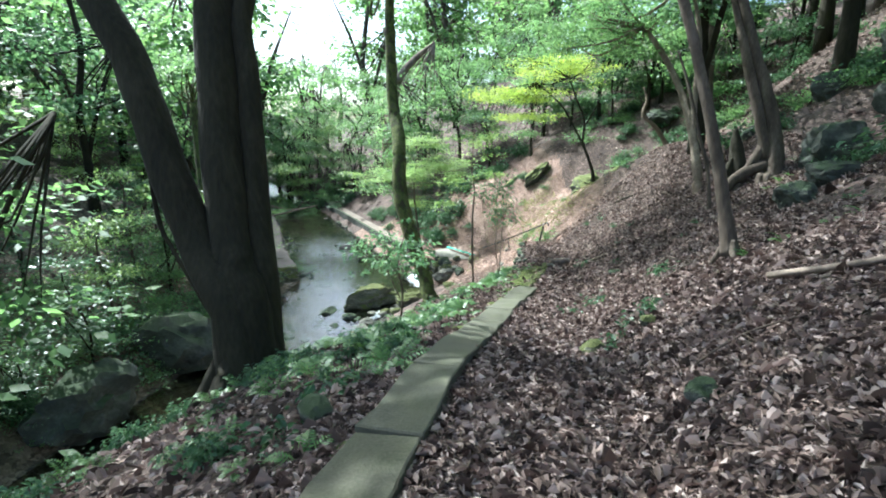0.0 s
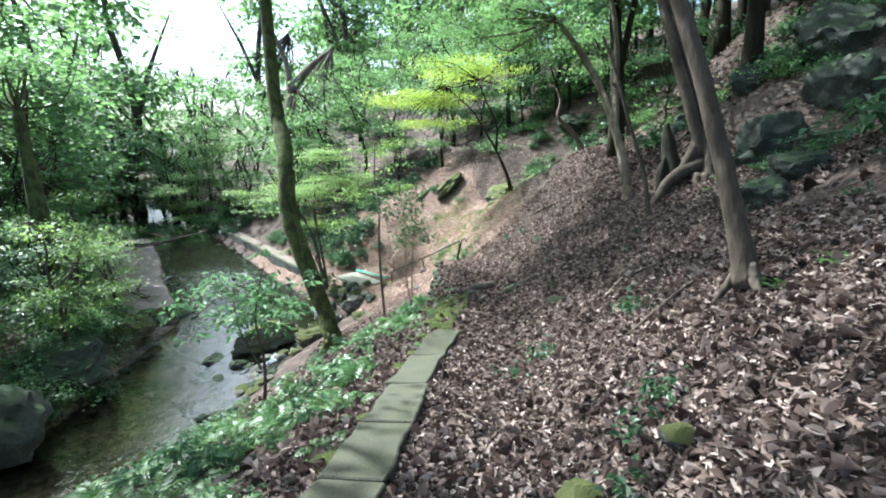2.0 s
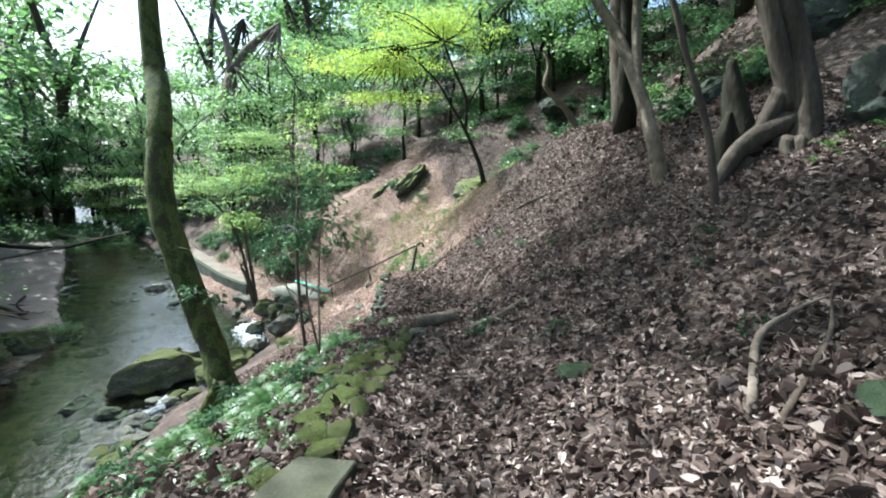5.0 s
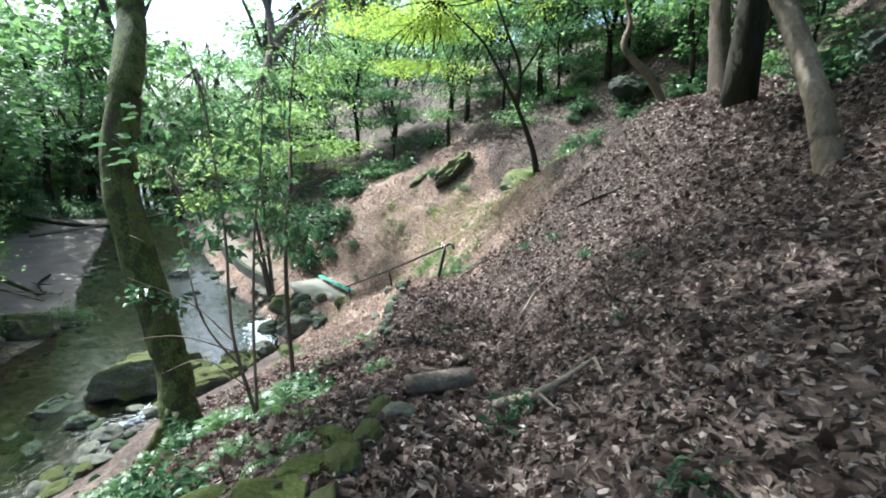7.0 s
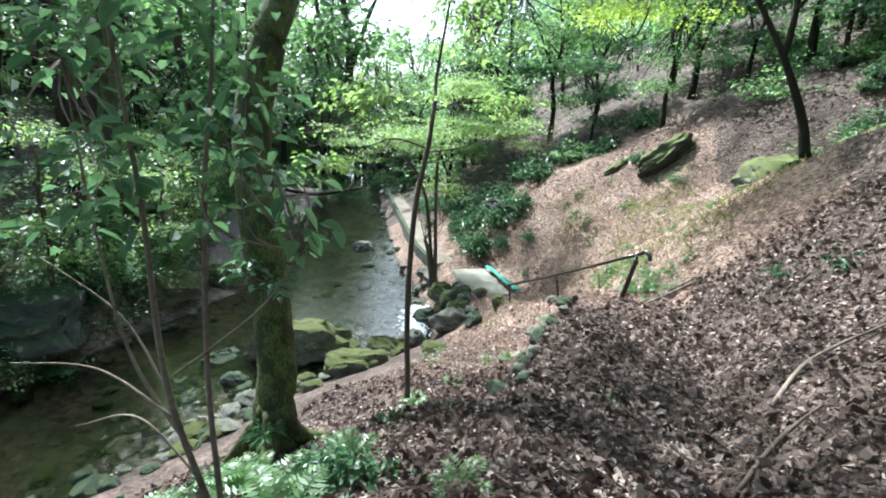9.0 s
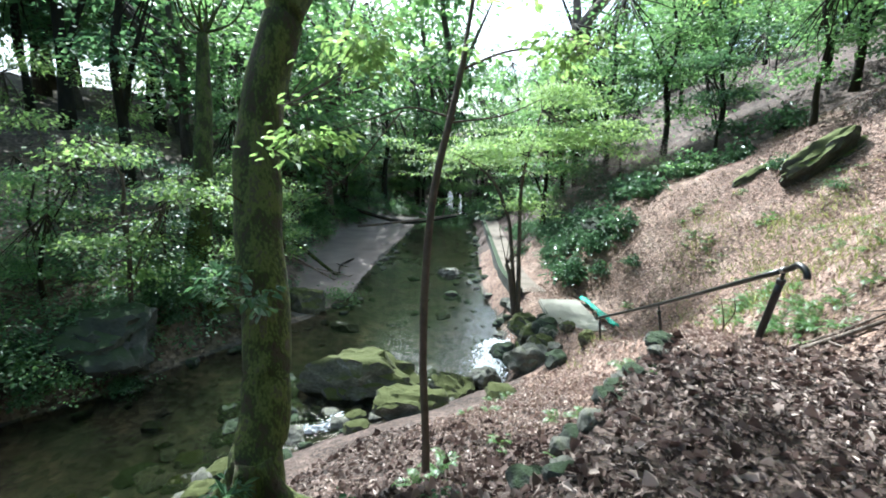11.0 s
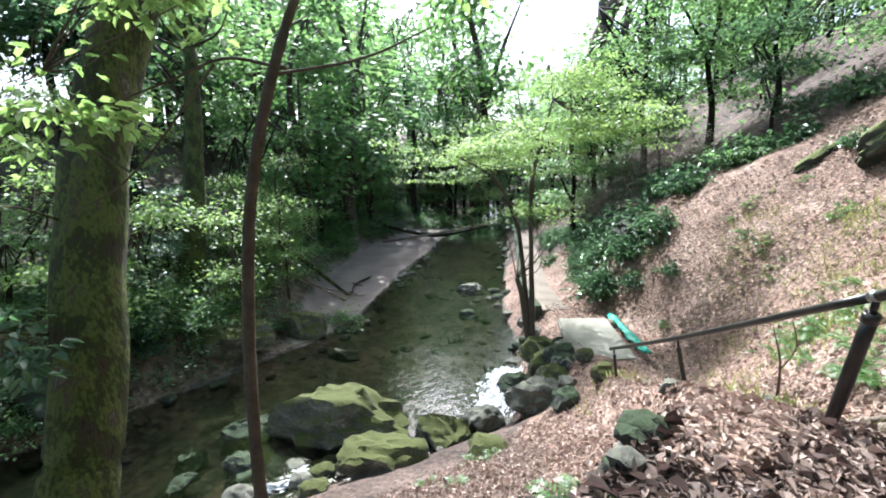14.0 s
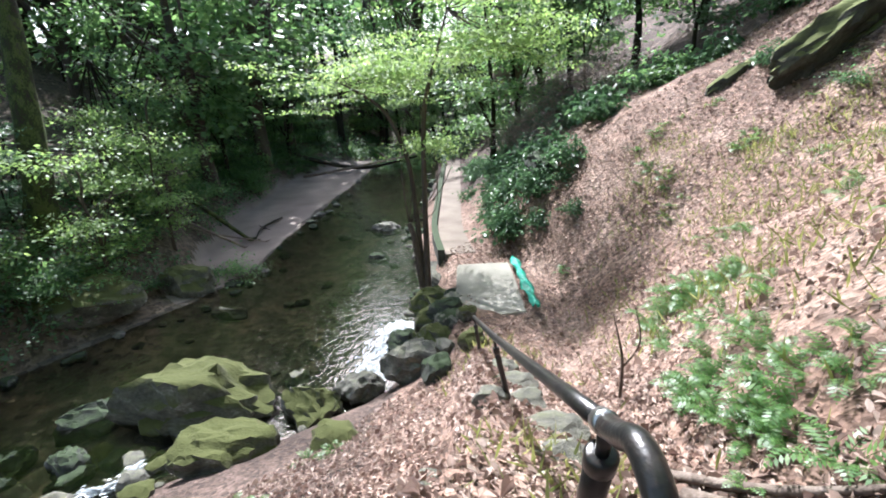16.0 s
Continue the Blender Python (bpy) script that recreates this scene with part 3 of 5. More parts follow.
for y in np.arange(9.6, 13.9, 0.42):
    x = float(np.interp(y, *KX)) + rng.normal(0, 0.05)
    rock("edging_stone", x, y, (0.11 + rng.uniform(0, 0.05), 0.17, 0.09), M_ROCK_MOSS, "moss-covered block edging the old path", k % 4, 0.42, rng.uniform(-25, 25), 5, group="edging stones")
    k += 1
for x, y, s in ((-1.08, 2.7, 0.16), (-1.1, 3.6, 0.13), (-1.1, 4.3, 0.17), (-1.02, 5.3, 0.2), (-0.98, 6.1, 0.15), (-1.0, 2.1, 0.18), (-0.9, 7.4, 0.18), (-0.55, 10.6, 0.2), (-0.35, 12.0, 0.22), (0.45, 9.2, 0.08), (-0.6, 12.4, 0.2), (-0.75, 11.2, 0.22), (-0.62, 11.5, 0.26), (-0.5, 11.9, 0.24), (-0.66, 12.0, 0.22), (-0.55, 12.6, 0.26), (-0.42, 12.9, 0.22), (-0.7, 10.8, 0.22), (-0.82, 10.2, 0.2), (-0.4, 13.3, 0.2), (-1.0, 12.7, 0.2), (-0.95, 9.3, 0.17), (-1.05, 8.6, 0.2), (-1.12, 1.6, 0.2), (-1.16, 2.4, 0.16), (-1.08, 3.1, 0.22), (-1.2, 3.9, 0.2), (-1.12, 4.8, 0.18), (-1.06, 5.7, 0.22), (-1.05, 6.6, 0.2), (-0.98, 7.0, 0.14)):
    rock("moss_cushion", x, y, (s * 0.7, s, s * 0.22), M_MOSS, "yellow-green moss cushion by the kerb", k % 3, 0.3, 40 * k, group="moss cushions", category="moss")
    k += 1


def stick(name, pts, r, mat, label, category="branch", lift=0.02, side=0):
    P = np.array([(px, py, float(height(px, py)) + lift + up) for px, py, up in pts])
    th = thing(name, P[0], label, category)
    rng = R(int(abs(P[0][0] * 100) + P[0][1] * 10))
    V, Q = tube(spline(P, 5) - P[0], [r, r * 0.85, r * 0.4], 7, 0.08, rng)
    part("limb", fast_mesh("limb", V, Q, mat, True), th)
    for n in range(side):
        k = rng.integers(1, len(P))
        a = P[k] - P[0]
        d = np.array([rng.normal(0, 0.3), rng.normal(0, 0.3), abs(rng.normal(0.03, 0.04))])
        V, Q = tube(spline([a, a + d * 0.6, a + d], 4), [r * 0.5, r * 0.15], 5)
        part("twig", fast_mesh("twig", V, Q, mat, True), th)
    return th


# cut log lying across the path
lg = thing("cut_log", (0.25, 14.31, float(height(0.25, 14.31)) + 0.13), "short sawn grey-brown log lying on the leafy path", "log")
V, Q = tube(np.linspace([-0.29, -0.12, 0.01], [0.29, 0.12, 0.02], 9), [0.09, 0.094, 0.088], 18, 0.025, R(9))
part("bark", fast_mesh("bark", V, Q, M_LOG, True), lg)
for s in (-1, 1):
    V, Q = tube(np.linspace([0.291 * s, 0.12 * s, 0.015], [0.296 * s, 0.122 * s, 0.015], 2), [0.07, 0.07], 16)
    part("sawn_end", fast_mesh("sawn_end", V, Q, M_BARK_PALE), lg, "pale sawn end")
rock("stone", -0.05, 13.75, (0.16, 0.12, 0.08), M_ROCK, "grey stone half buried beside a log", 1, 0.3, 20)
rock("stone", 0.5, 5.15, (0.16, 0.2, 0.12), M_ROCK_MOSS, "mossy green stone poking out of the litter", 2, 0.3, 10)
rock("stone", 1.1, 5.3, (0.14, 0.12, 0.09), M_ROCK_MOSS, "mossy green stone poking out of the litter", 0, 0.35, 70)
rock("stone", 1.05, 3.2, (0.16, 0.12, 0.09), M_ROCK_DARK, "dark stone sunk in dead leaves", 3, 0.4, 30)
rock("stone", -1.75, 3.0, (0.2, 0.15, 0.1), M_ROCK_DARK, "dark angular stone below the kerb", 1, 0.3, 130)
rock("stone", 2.2, 9.2, (0.2, 0.13, 0.05), M_ROCK_DARK, "flat stone among dead leaves", 2, 0.35, 60)
rock("stone", 1.5, 11.2, (0.22, 0.13, 0.07), M_ROCK_DARK, "flat stone among dead leaves", 0, 0.4, 10)
stick("fallen_branch", [(0.75, 14.0, 0.03), (1.1, 13.95, 0.05), (1.6, 14.3, 0.02)], 0.045, M_DEADWOOD, "rotting branch lying beside a cut log", side=2)
stick("fallen_branch", [(2.1, 5.1, 0.06), (2.6, 4.4, 0.05), (3.3, 4.2, 0.03), (4.2, 4.0, 0.0)], 0.035, M_DEADWOOD, "long bare branch lying on dead leaves", side=4)
stick("fallen_branch", [(2.3, 4.6, 0.02), (3.0, 4.55, 0.02), (4.0, 4.6, 0.03)], 0.02, M_DEADWOOD, "long bare branch lying on dead leaves", side=2)
stick("fallen_branch", [(1.9, 9.6, 0.02), (2.4, 10.3, 0.04), (2.9, 10.6, 0.03)], 0.03, M_DEADWOOD, "forked dead branch on the slope", side=2)
stick("fallen_branch", [(1.9, 9.4, 0.02), (2.5, 9.9, 0.02), (3.0, 10.5, 0.03)], 0.02, M_TWIG, "forked dead branch on the slope", side=2)
stick("fallen_branch", [(-0.3, 6.9, 0.0), (-0.1, 6.55, 0.02), (0.25, 6.3, 0.01)], 0.016, M_TWIG, "thin twig lying on the path", side=1)
stick("fallen_branch", [(0.1, 9.7, 0.0), (0.45, 9.4, 0.02), (0.75, 9.6, 0.01)], 0.014, M_TWIG, "thin twig lying on the path", side=1)
stick("fallen_branch", [(0.3, 15.6, 0.02), (0.42, 15.75, 0.06), (0.38, 16.0, 0.1)], 0.05, M_BARK_DARK, "dark broken stump of a branch")
stick("fallen_branch", [(0.9, 16.3, 0.02), (1.2, 17.0, 0.03), (1.6, 17.5, 0.02)], 0.018, M_TWIG, "thin twig lying on the slope", side=2)
stick("fallen_branch", [(1.2, 17.6, 0.02), (1.5, 18.2, 0.04), (2.0, 18.4, 0.02)], 0.022, M_DEADWOOD, "thin branch lying on the slope", side=2)
stick("fallen_branch", [(1.3, 7.3, 0.0), (2.2, 7.9, 0.04), (3.4, 8.6, 0.03)], 0.02, M_TWIG, "long bare stick on the slope", side=3)
stick("fallen_branch", [(1.0, 3.6, 0.0), (1.5, 3.9, 0.03), (2.1, 3.8, 0.02)], 0.012, M_TWIG, "thin twig lying on dead leaves", side=2)
stick("fallen_branch", [(3.1, 19.8, 0.02), (2.7, 20.3, 0.03), (2.3, 20.7, 0.02)], 0.035, M_BARK_DARK, "dark branch lying down the slope", side=3)
stick("fallen_branch", [(-0.5, 22.35, 0.02), (0.0, 22.05, 0.03), (0.6, 21.9, 0.02)], 0.04, M_LOG, "pole laid along the edge of the steps", side=1)
stick("fallen_branch", [(-0.7, 22.55, 0.02), (-0.1, 22.25, 0.03), (0.5, 22.1, 0.02)], 0.03, M_LOG, "pole laid along the edge of the steps", side=1)

# ---- handrail down to the stream ----
rail = thing("handrail", (-0.48, 21.1, -2.95), "black steel handrail descending beside steps", "handrail")
TOPS = [(-0.375, 20.975, -2.26), (-2.1, 22.78, -3.36), (-3.82, 24.58, -4.4)]
FEET = [(-0.55, 21.15, -3.08), (-2.0, 22.88, -4.1), (-3.76, 24.62, -5.1)]
o = np.array(rail.location)
for (a, b, r) in zip(FEET, TOPS, (0.038, 0.025, 0.025)):
    a, b = np.array(a), np.array(b)
    d = unit(b - a)
    V, Q = tube(np.linspace(a - d * 0.12, b - d * 0.07, 6) - o, [r, r], 14)
    p = part("post", fast_mesh("post", V, Q, M_RAIL, True), rail)
    V, Q = tube(np.array([b - d * 0.12, b - d * 0.115, b - d * 0.065, b - d * 0.06]) - o, [r, r * 1.14, r * 1.14, r * 0.9], 14)
    part("collar", fast_mesh("collar", V, Q, M_RAIL, True), p)
    V, Q = tube(np.linspace(b - d * 0.07, b + [0, 0, 0.03], 3) - o, [r * 0.5, r * 0.5], 10)
    part("neck", fast_mesh("neck", V, Q, M_RAIL, True), p)
top = np.array(TOPS) + [0, 0, 0.04]
d = unit(top[0] - top[1])
V, Q = tube(spline([top[2] - d * 0.12, top[2], top[1], top[0]], 8) - o, [0.027, 0.027], 14)
part("grip_rail", fast_mesh("grip_rail", V, Q, M_RAIL, True), rail)
fl = unit(d * [1, 1, 0])
hook = [top[0] + d * 0.01, top[0] + d * 0.09, top[0] + fl * 0.165 + [0, 0, 0.085], top[0] + fl * 0.235 + [0, 0, 0.075], top[0] + fl * 0.285 + [0, 0, 0.035], top[0] + fl * 0.3 + [0, 0, -0.025]]
V, Q = tube(spline(hook, 6) - o, [0.03, 0.031, 0.032, 0.032], 16)
part("grip_bend", fast_mesh("grip_bend", V, Q, M_RAIL, True), rail, "glossy black plastic end bend")
V, Q = tube(np.linspace(top[0] - d * 0.035, top[0] + d * 0.012, 3) - o, [0.034, 0.034], 16)
part("sleeve", fast_mesh("sleeve", V, Q, M_STEEL, True), rail, "bare steel joint ring")

# ---- concrete slab by the stream, low walkway with its edge ----
bm = bmesh.new()
bot = [bm.verts.new(p) for p in ((-4.7, 27.25, -6.4), (-6.75, 29.5, -6.4), (-7.75, 28.6, -6.4), (-6.3, 26.9, -6.4), (-5.3, 26.5, -6.4))]
bm.faces.new(bot[::-1])
topv = bmesh.ops.extrude_face_region(bm, geom=list(bm.faces))
bmesh.ops.translate(bm, vec=(0, 0, 0.85), verts=[v for v in topv["geom"] if isinstance(v, bmesh.types.BMVert)])
bmesh.ops.recalc_face_normals(bm, faces=bm.faces)
bmesh.ops.bevel(bm, geom=list(bm.edges), offset=0.04, segments=2, affect="EDGES")
me = bpy.data.meshes.new("slab")
bm.to_mesh(me)
bm.free()
me.materials.append(M_CONCRETE)
tagged(new("concrete_slab", me), "weathered pale concrete slab at the water's edge", "slab", kind="structure")

wy = np.arange(29.6, 46, 0.8)
line = np.stack([curve(wy, PATH_X) - 0.35, wy, curve(wy, PATH_Z) + 0.02], -1)


def ribbon(line, half, thick, mat, name):
    t = unit(np.gradient(line, axis=0) * [1, 1, 0])
    s = np.stack([t[:, 1], -t[:, 0], 0 * t[:, 0]], -1)
    V = np.stack([line - s * half, line + s * half, line + s * half - [0, 0, thick], line - s * half - [0, 0, thick]], 1).reshape(-1, 3)
    q = []
    for k in range(len(line) - 1):
        a, b = 4 * k, 4 * k + 4
        q += [(a + j, a + (j + 1) % 4, b + (j + 1) % 4, b + j) for j in range(4)]
    q += [(3, 2, 1, 0), tuple(4 * (len(line) - 1) + np.arange(4))]
    return fast_mesh(name, V, np.array(q), mat)


M_WALK = material("sandy_walkway", [(0.1, 0.08, 0.06), (0.16, 0.132, 0.105), (0.22, 0.185, 0.15)], 1.2, 0.9, 0.3, 30)
tagged(new("walkway", ribbon(line, 0.42, 0.14, M_WALK, "walkway")), "narrow pale sandy walkway along the stream", "path", kind="structure")
edge_line = line + np.stack([0 * wy - 0.42, 0 * wy - 0.36, 0 * wy + 0.12], -1)
tagged(new("kerb_wall", ribbon(edge_line, 0.1, 1.3, M_ROCK_DARK, "kerb_wall")), "low mossy kerb between walkway and stream", "wall", kind="structure")

# teal net left beside the slab
rng = R(12)
net = thing("plastic_net", (-5.6, 28.4, -5.45), "crumpled teal plastic netting lying beside a slab", "net")
a, b = np.array([-6.7, 29.65, -5.5]), np.array([-4.5, 27.25, -5.38])
u, w = np.linspace(0, 1, 26), np.linspace(-1, 1, 7)
UU, WW = np.meshgrid(u, w, indexing="ij")
side = unit(np.cross(b - a, [0, 0, 1]))
P = a + (b - a) * UU[..., None] + side * (WW[..., None] * (0.1 + 0.05 * np.sin(UU[..., None] * 17) * np.sin(UU[..., None] * 7)))
P[..., 2] += 0.04 * (1 - WW ** 2) + 0.025 * np.sin(UU * 31 + WW * 3) + rng.normal(0, 0.012, UU.shape)
i, j = np.meshgrid(np.arange(25), np.arange(6), indexing="ij")
q0 = (i * 7 + j).ravel()
ob = part("netting", fast_mesh("netting", P.reshape(-1, 3) - np.array(net.location), np.stack([q0, q0 + 1, q0 + 8, q0 + 7], -1), M_NET, True), net)
mod = ob.modifiers.new("thickness", "SOLIDIFY")
mod.thickness = 0.004

# ---- rocks in and beside the stream ----
BOULDERS = [  # x, y, size, turn, material, seed, label
    (-9.1, 22.35, (1.8, 0.95, 1.0), 38, M_ROCK_MOSS, 4, "big mossy boulder with pale lichen at the water's edge"),
    (-6.95, 22.0, (0.95, 0.6, 0.5), 40, M_ROCK_MOSS, 5, "low moss-covered boulder below the bank"),
    (-7.2, 23.7, (0.75, 0.5, 0.5), 10, M_ROCK_MOSS, 6, "rounded mossy rock by the rapid"),
    (-6.9, 24.6, (0.5, 0.4, 0.38), 80, M_ROCK, 1, "grey rock by the rapid"),
    (-5.95, 25.3, (0.7, 0.55, 0.45), 25, M_ROCK, 2, "squarish grey rock below the slab"),
    (-7.45, 26.3, (0.42, 0.38, 0.36), 15, M_ROCK_DARK, 3, "dark wet rock splitting the rapid"),
    (-7.3, 27.2, (0.6, 0.5, 0.42), 60, M_ROCK_MOSS, 7, "mossy rock holding a small tree"),
    (-6.6, 26.5, (0.5, 0.42, 0.4), 110, M_ROCK_MOSS, 1, "rock in the bank below the slab"),
    (-6.1, 26.0, (0.4, 0.35, 0.3), 10, M_ROCK, 5, "rock in the bank below the slab"),
    (-8.6, 28.6, (0.55, 0.3, 0.25), 150, M_ROCK, 3, "flat stone at the water's edge"),
    (-9.4, 29.3, (0.4, 0.3, 0.22), 20, M_ROCK, 6, "flat stone at the water's edge"),
    (-11.8, 28.3, (0.35, 0.26, 0.28), 60, M_ROCK, 0, "grey stone standing out of the shallow stream"),
    (-13.0, 30.1, (0.4, 0.28, 0.3), 15, M_ROCK_DARK, 2, "dark stone standing out of the shallow stream"),
    (-15.1, 32.4, (0.75, 0.5, 0.42), 20, M_ROCK, 4, "grey rock in midstream"),
    (-13.4, 24.8, (0.6, 0.28, 0.24), 30, M_ROCK, 5, "long pale stone in the shallows"),
    (-16.6, 31.2, (0.35, 0.25, 0.2), 50, M_ROCK, 1, "flat stone in the shallow stream"),
    (-19.2, 33.4, (0.7, 0.22, 0.16), 20, M_ROCK, 3, "row of flat stones across the stream"),
    (-10.9, 20.9, (0.75, 0.5, 0.45), 70, M_ROCK_DARK, 6, "dark rock in the lower stream"),
    (-9.6, 20.3, (0.45, 0.32, 0.35), 10, M_ROCK_DARK, 1, "dark rock in the lower stream"),
    (-9.9, 19.2, (0.5, 0.35, 0.3), 100, M_ROCK_DARK, 2, "dark rock in the lower stream"),
    (-8.5, 19.9, (0.4, 0.3, 0.25), 20, M_ROCK, 7, "wet stone at the foot of the bank"),
    (-10.8, 19.6, (0.45, 0.4, 0.3), 0, M_ROCK_DARK, 4, "dark rock in the lower stream"),
    (-8.1, 20.9, (0.3, 0.22, 0.2), 45, M_ROCK, 0, "pale stone at the water's edge"),
    (-15.9, 24.6, (1.0, 0.7, 0.7), 20, M_ROCK_MOSS, 5, "dark rock in the far bank under plants"),
    (-15.4, 22.0, (1.3, 0.9, 0.7), 80, M_ROCK_MOSS, 7, "dark rock in the far bank under plants"),
    # dark rock colour here stands for the deep shade under the overhang
    (-14.6, 18.0, (1.6, 1.2, 1.0), 40, M_ROCK_DARK, 3, "dark overhanging rock standing for a shaded hollow in the far bank"),
    (-14.4, 14.5, (1.8, 1.3, 1.2), 10, M_ROCK_DARK, 1, "dark overhanging rock standing for a shaded hollow in the far bank"),
    (-14.2, 10.5, (1.8, 1.4, 1.3), 60, M_ROCK_DARK, 2, "dark overhanging rock standing for a shaded hollow in the far bank"),
    (-8.6, 24.2, (0.35, 0.3, 0.22), 12, M_ROCK, 4, "stone at the edge of the rapid"),
    (-12.3, 26.6, (0.28, 0.2, 0.18), 33, M_ROCK, 2, "stone in the shallow stream"),
    (-5.1, 22.9, (0.4, 0.3, 0.2), 33, M_ROCK_MOSS, 0, "stone in the bank beside the steps"),
    (-4.3, 25.1, (0.28, 0.2, 0.2), 70, M_ROCK_MOSS, 3, "mossy yellow-green stone beside a rail post"),
    (-2.3, 22.1, (0.18, 0.15, 0.12), 90, M_ROCK, 2, "stone set beside the steps"),
]
for n, (x, y, s, turn, mat, seed, label) in enumerate(BOULDERS):
    rock("boulder" if s[0] > 0.7 else "rock", x, y, s, mat, label, seed, 0.32, turn, 6, group="stream rocks")
rng = R(15)
for n in range(150):
    y = rng.uniform(17, 42)
    t = rng.choice([rng.uniform(0, 0.15), rng.uniform(0.8, 1.06), rng.uniform(0, 1)])
    x = float(curve(y, WATER_L) * (1 - t) + curve(y, WATER_R) * t)
    s = rng.uniform(0.08, 0.24)
    rock("cobble", x, y, (s * 1.3, s, s * 0.7), M_ROCK if rng.random() < 0.6 else M_ROCK_DARK, "water-worn cobble in the stream", n % 8, 0.3, rng.uniform(0, 360), 8, group="cobbles")
for n in range(60):                        # stones at the foot of the near bank
    y = rng.uniform(15.5, 22.5)
    x = float(curve(y, WATER_R)) + rng.uniform(-1.8, 0.7)
    t = rng.uniform(0.1, 0.32)
    rock("cobble", x, y, (t * 1.25, t, t * 0.65), [M_ROCK, M_ROCK_DARK, M_ROCK_MOSS][n % 3], "water-worn stone at the foot of the bank", n % 8, 0.32, rng.uniform(0, 360), 8, group="cobbles")
for n in range(16):                        # tumbled rocks between the slab and the rapid
    t = rng.uniform(0.16, 0.36)
    u = rng.uniform(0, 1)
    rock("rock", -5.3 - 1.9 * u + rng.normal(0, 0.25), 25.0 + 2.0 * u + rng.normal(0, 0.3), (t * 1.2, t, t * 0.9), [M_ROCK, M_ROCK_MOSS, M_ROCK_DARK][n % 3], "tumbled rock between a slab and the rapid", n % 8, 0.25, rng.uniform(0, 360), 14, group="stream rocks")
# outcrops on the slopes
for x, y, s, turn, tilt, seed, mat, label in (
        (1.3, 27.2, (0.4, 1.0, 0.45), 45, -25, 6, M_OUTCROP, "mossy rock outcrop on the sunny bank"),
        (2.8, 25.8, (0.35, 0.8, 0.35), 48, -25, 1, M_OUTCROP, "dark rock ledge on the bank"),
        (3.0, 24.9, (0.4, 0.85, 0.4), 52, -20, 4, M_OUTCROP, "dark rock ledge beside a maple"),
        (2.3, 25.4, (0.35, 0.6, 0.32), 46, -20, 2, M_OUTCROP, "dark rock ledge beside a maple"),
        (1.9, 29.0, (0.9, 1.1, 0.8), 0, 8, 3, M_OUTCROP, "rock outcrop overgrown with ferns"),
        (4.2, 28.2, (0.85, 0.7, 0.4), 30, 8, 5, M_ROCK_DARK, "dark crag on the upper slope"),
        (6.0, 31.0, (1.1, 0.9, 0.55), 60, 5, 7, M_ROCK_DARK, "dark crag on the upper slope"),
        (7.0, 14.3, (0.9, 0.8, 0.75), 20, 5, 4, M_ROCK_DARK, "dark boulder beside a rooted tree"),
        (7.6, 13.2, (1.0, 0.7, 0.5), 70, 5, 5, M_ROCK_DARK, "mossy boulder beside a rooted tree"),
        (8.8, 14.6, (0.9, 0.9, 0.9), 10, 8, 1, M_ROCK_DARK, "grey-green crag on the slope"),
        (9.6, 16.5, (1.2, 1.0, 0.9), 100, 5, 2, M_ROCK_DARK, "boulder in the rocky upper slope"),
        (10.5, 13.6, (1.1, 1.0, 1.0), 40, 5, 6, M_ROCK_DARK, "boulder in the rocky upper slope"),
        (8.4, 17.6, (0.8, 0.7, 0.6), 10, 5, 3, M_ROCK_DARK, "boulder in the rocky upper slope"),
        (4.6, 10.4, (0.45, 0.4, 0.35), 60, 5, 0, M_ROCK_DARK, "dark stone in the slope"),
        (5.4, 10.9, (0.6, 0.5, 0.4), 5, 5, 5, M_ROCK_DARK, "dark stone in the slope"),
        (6.6, 18.4, (0.5, 0.4, 0.35), 30, 5, 2, M_ROCK_DARK, "stone in the litter of the upper slope"),
        (7.8, 20.4, (0.6, 0.5, 0.4), 80, 5, 4, M_ROCK_DARK, "stone in the litter of the upper slope"),
        (5.2, 26.4, (0.7, 0.6, 0.5), 20, 5, 1, M_ROCK_DARK, "dark rock among ferns"),
        (3.9, 27.0, (0.6, 0.5, 0.45), 70, 5, 3, M_ROCK_DARK, "dark rock among ferns"),
        (11.5, 18.5, (1.3, 1.1, 1.0), 30, 5, 7, M_ROCK_DARK, "boulder in the rocky upper slope"),
        (-9.3, 34.9, (0.6, 1.4, 0.6), 45, 5, 3, M_ROCK_DARK, "dark rock face beside the walkway"),
        (-7.6, 32.6, (0.6, 1.3, 0.5), 45, 5, 6, M_ROCK_DARK, "dark rock face beside the walkway")):
    rock("outcrop", x, y, s, mat, label, seed, 0.42, turn, tilt, group="outcrops")

for at, along, s, seed, label in (((-1.2, 31.4, -0.95), (1.5, 0.8, 1.45), (0.52, 1.25, 0.5), 4, "slanting mossy rock outcrop, dark beneath"), ((-2.8, 32.5, -1.45), (0.7, 0.85, 0.72), (0.26, 0.8, 0.26), 2, "long mossy rock outcrop in the bank"), ((-0.4, 32.0, -0.75), (1.2, 0.8, 0.9), (0.5, 0.9, 0.5), 6, "mossy rock behind a slanting outcrop")):
    ob = rock("outcrop", at[0], at[1], s, M_OUTCROP, label, seed, 0.5, z=at[2], group="outcrops")
    ob.rotation_euler = Vector(along).to_track_quat("Y", "Z").to_euler()

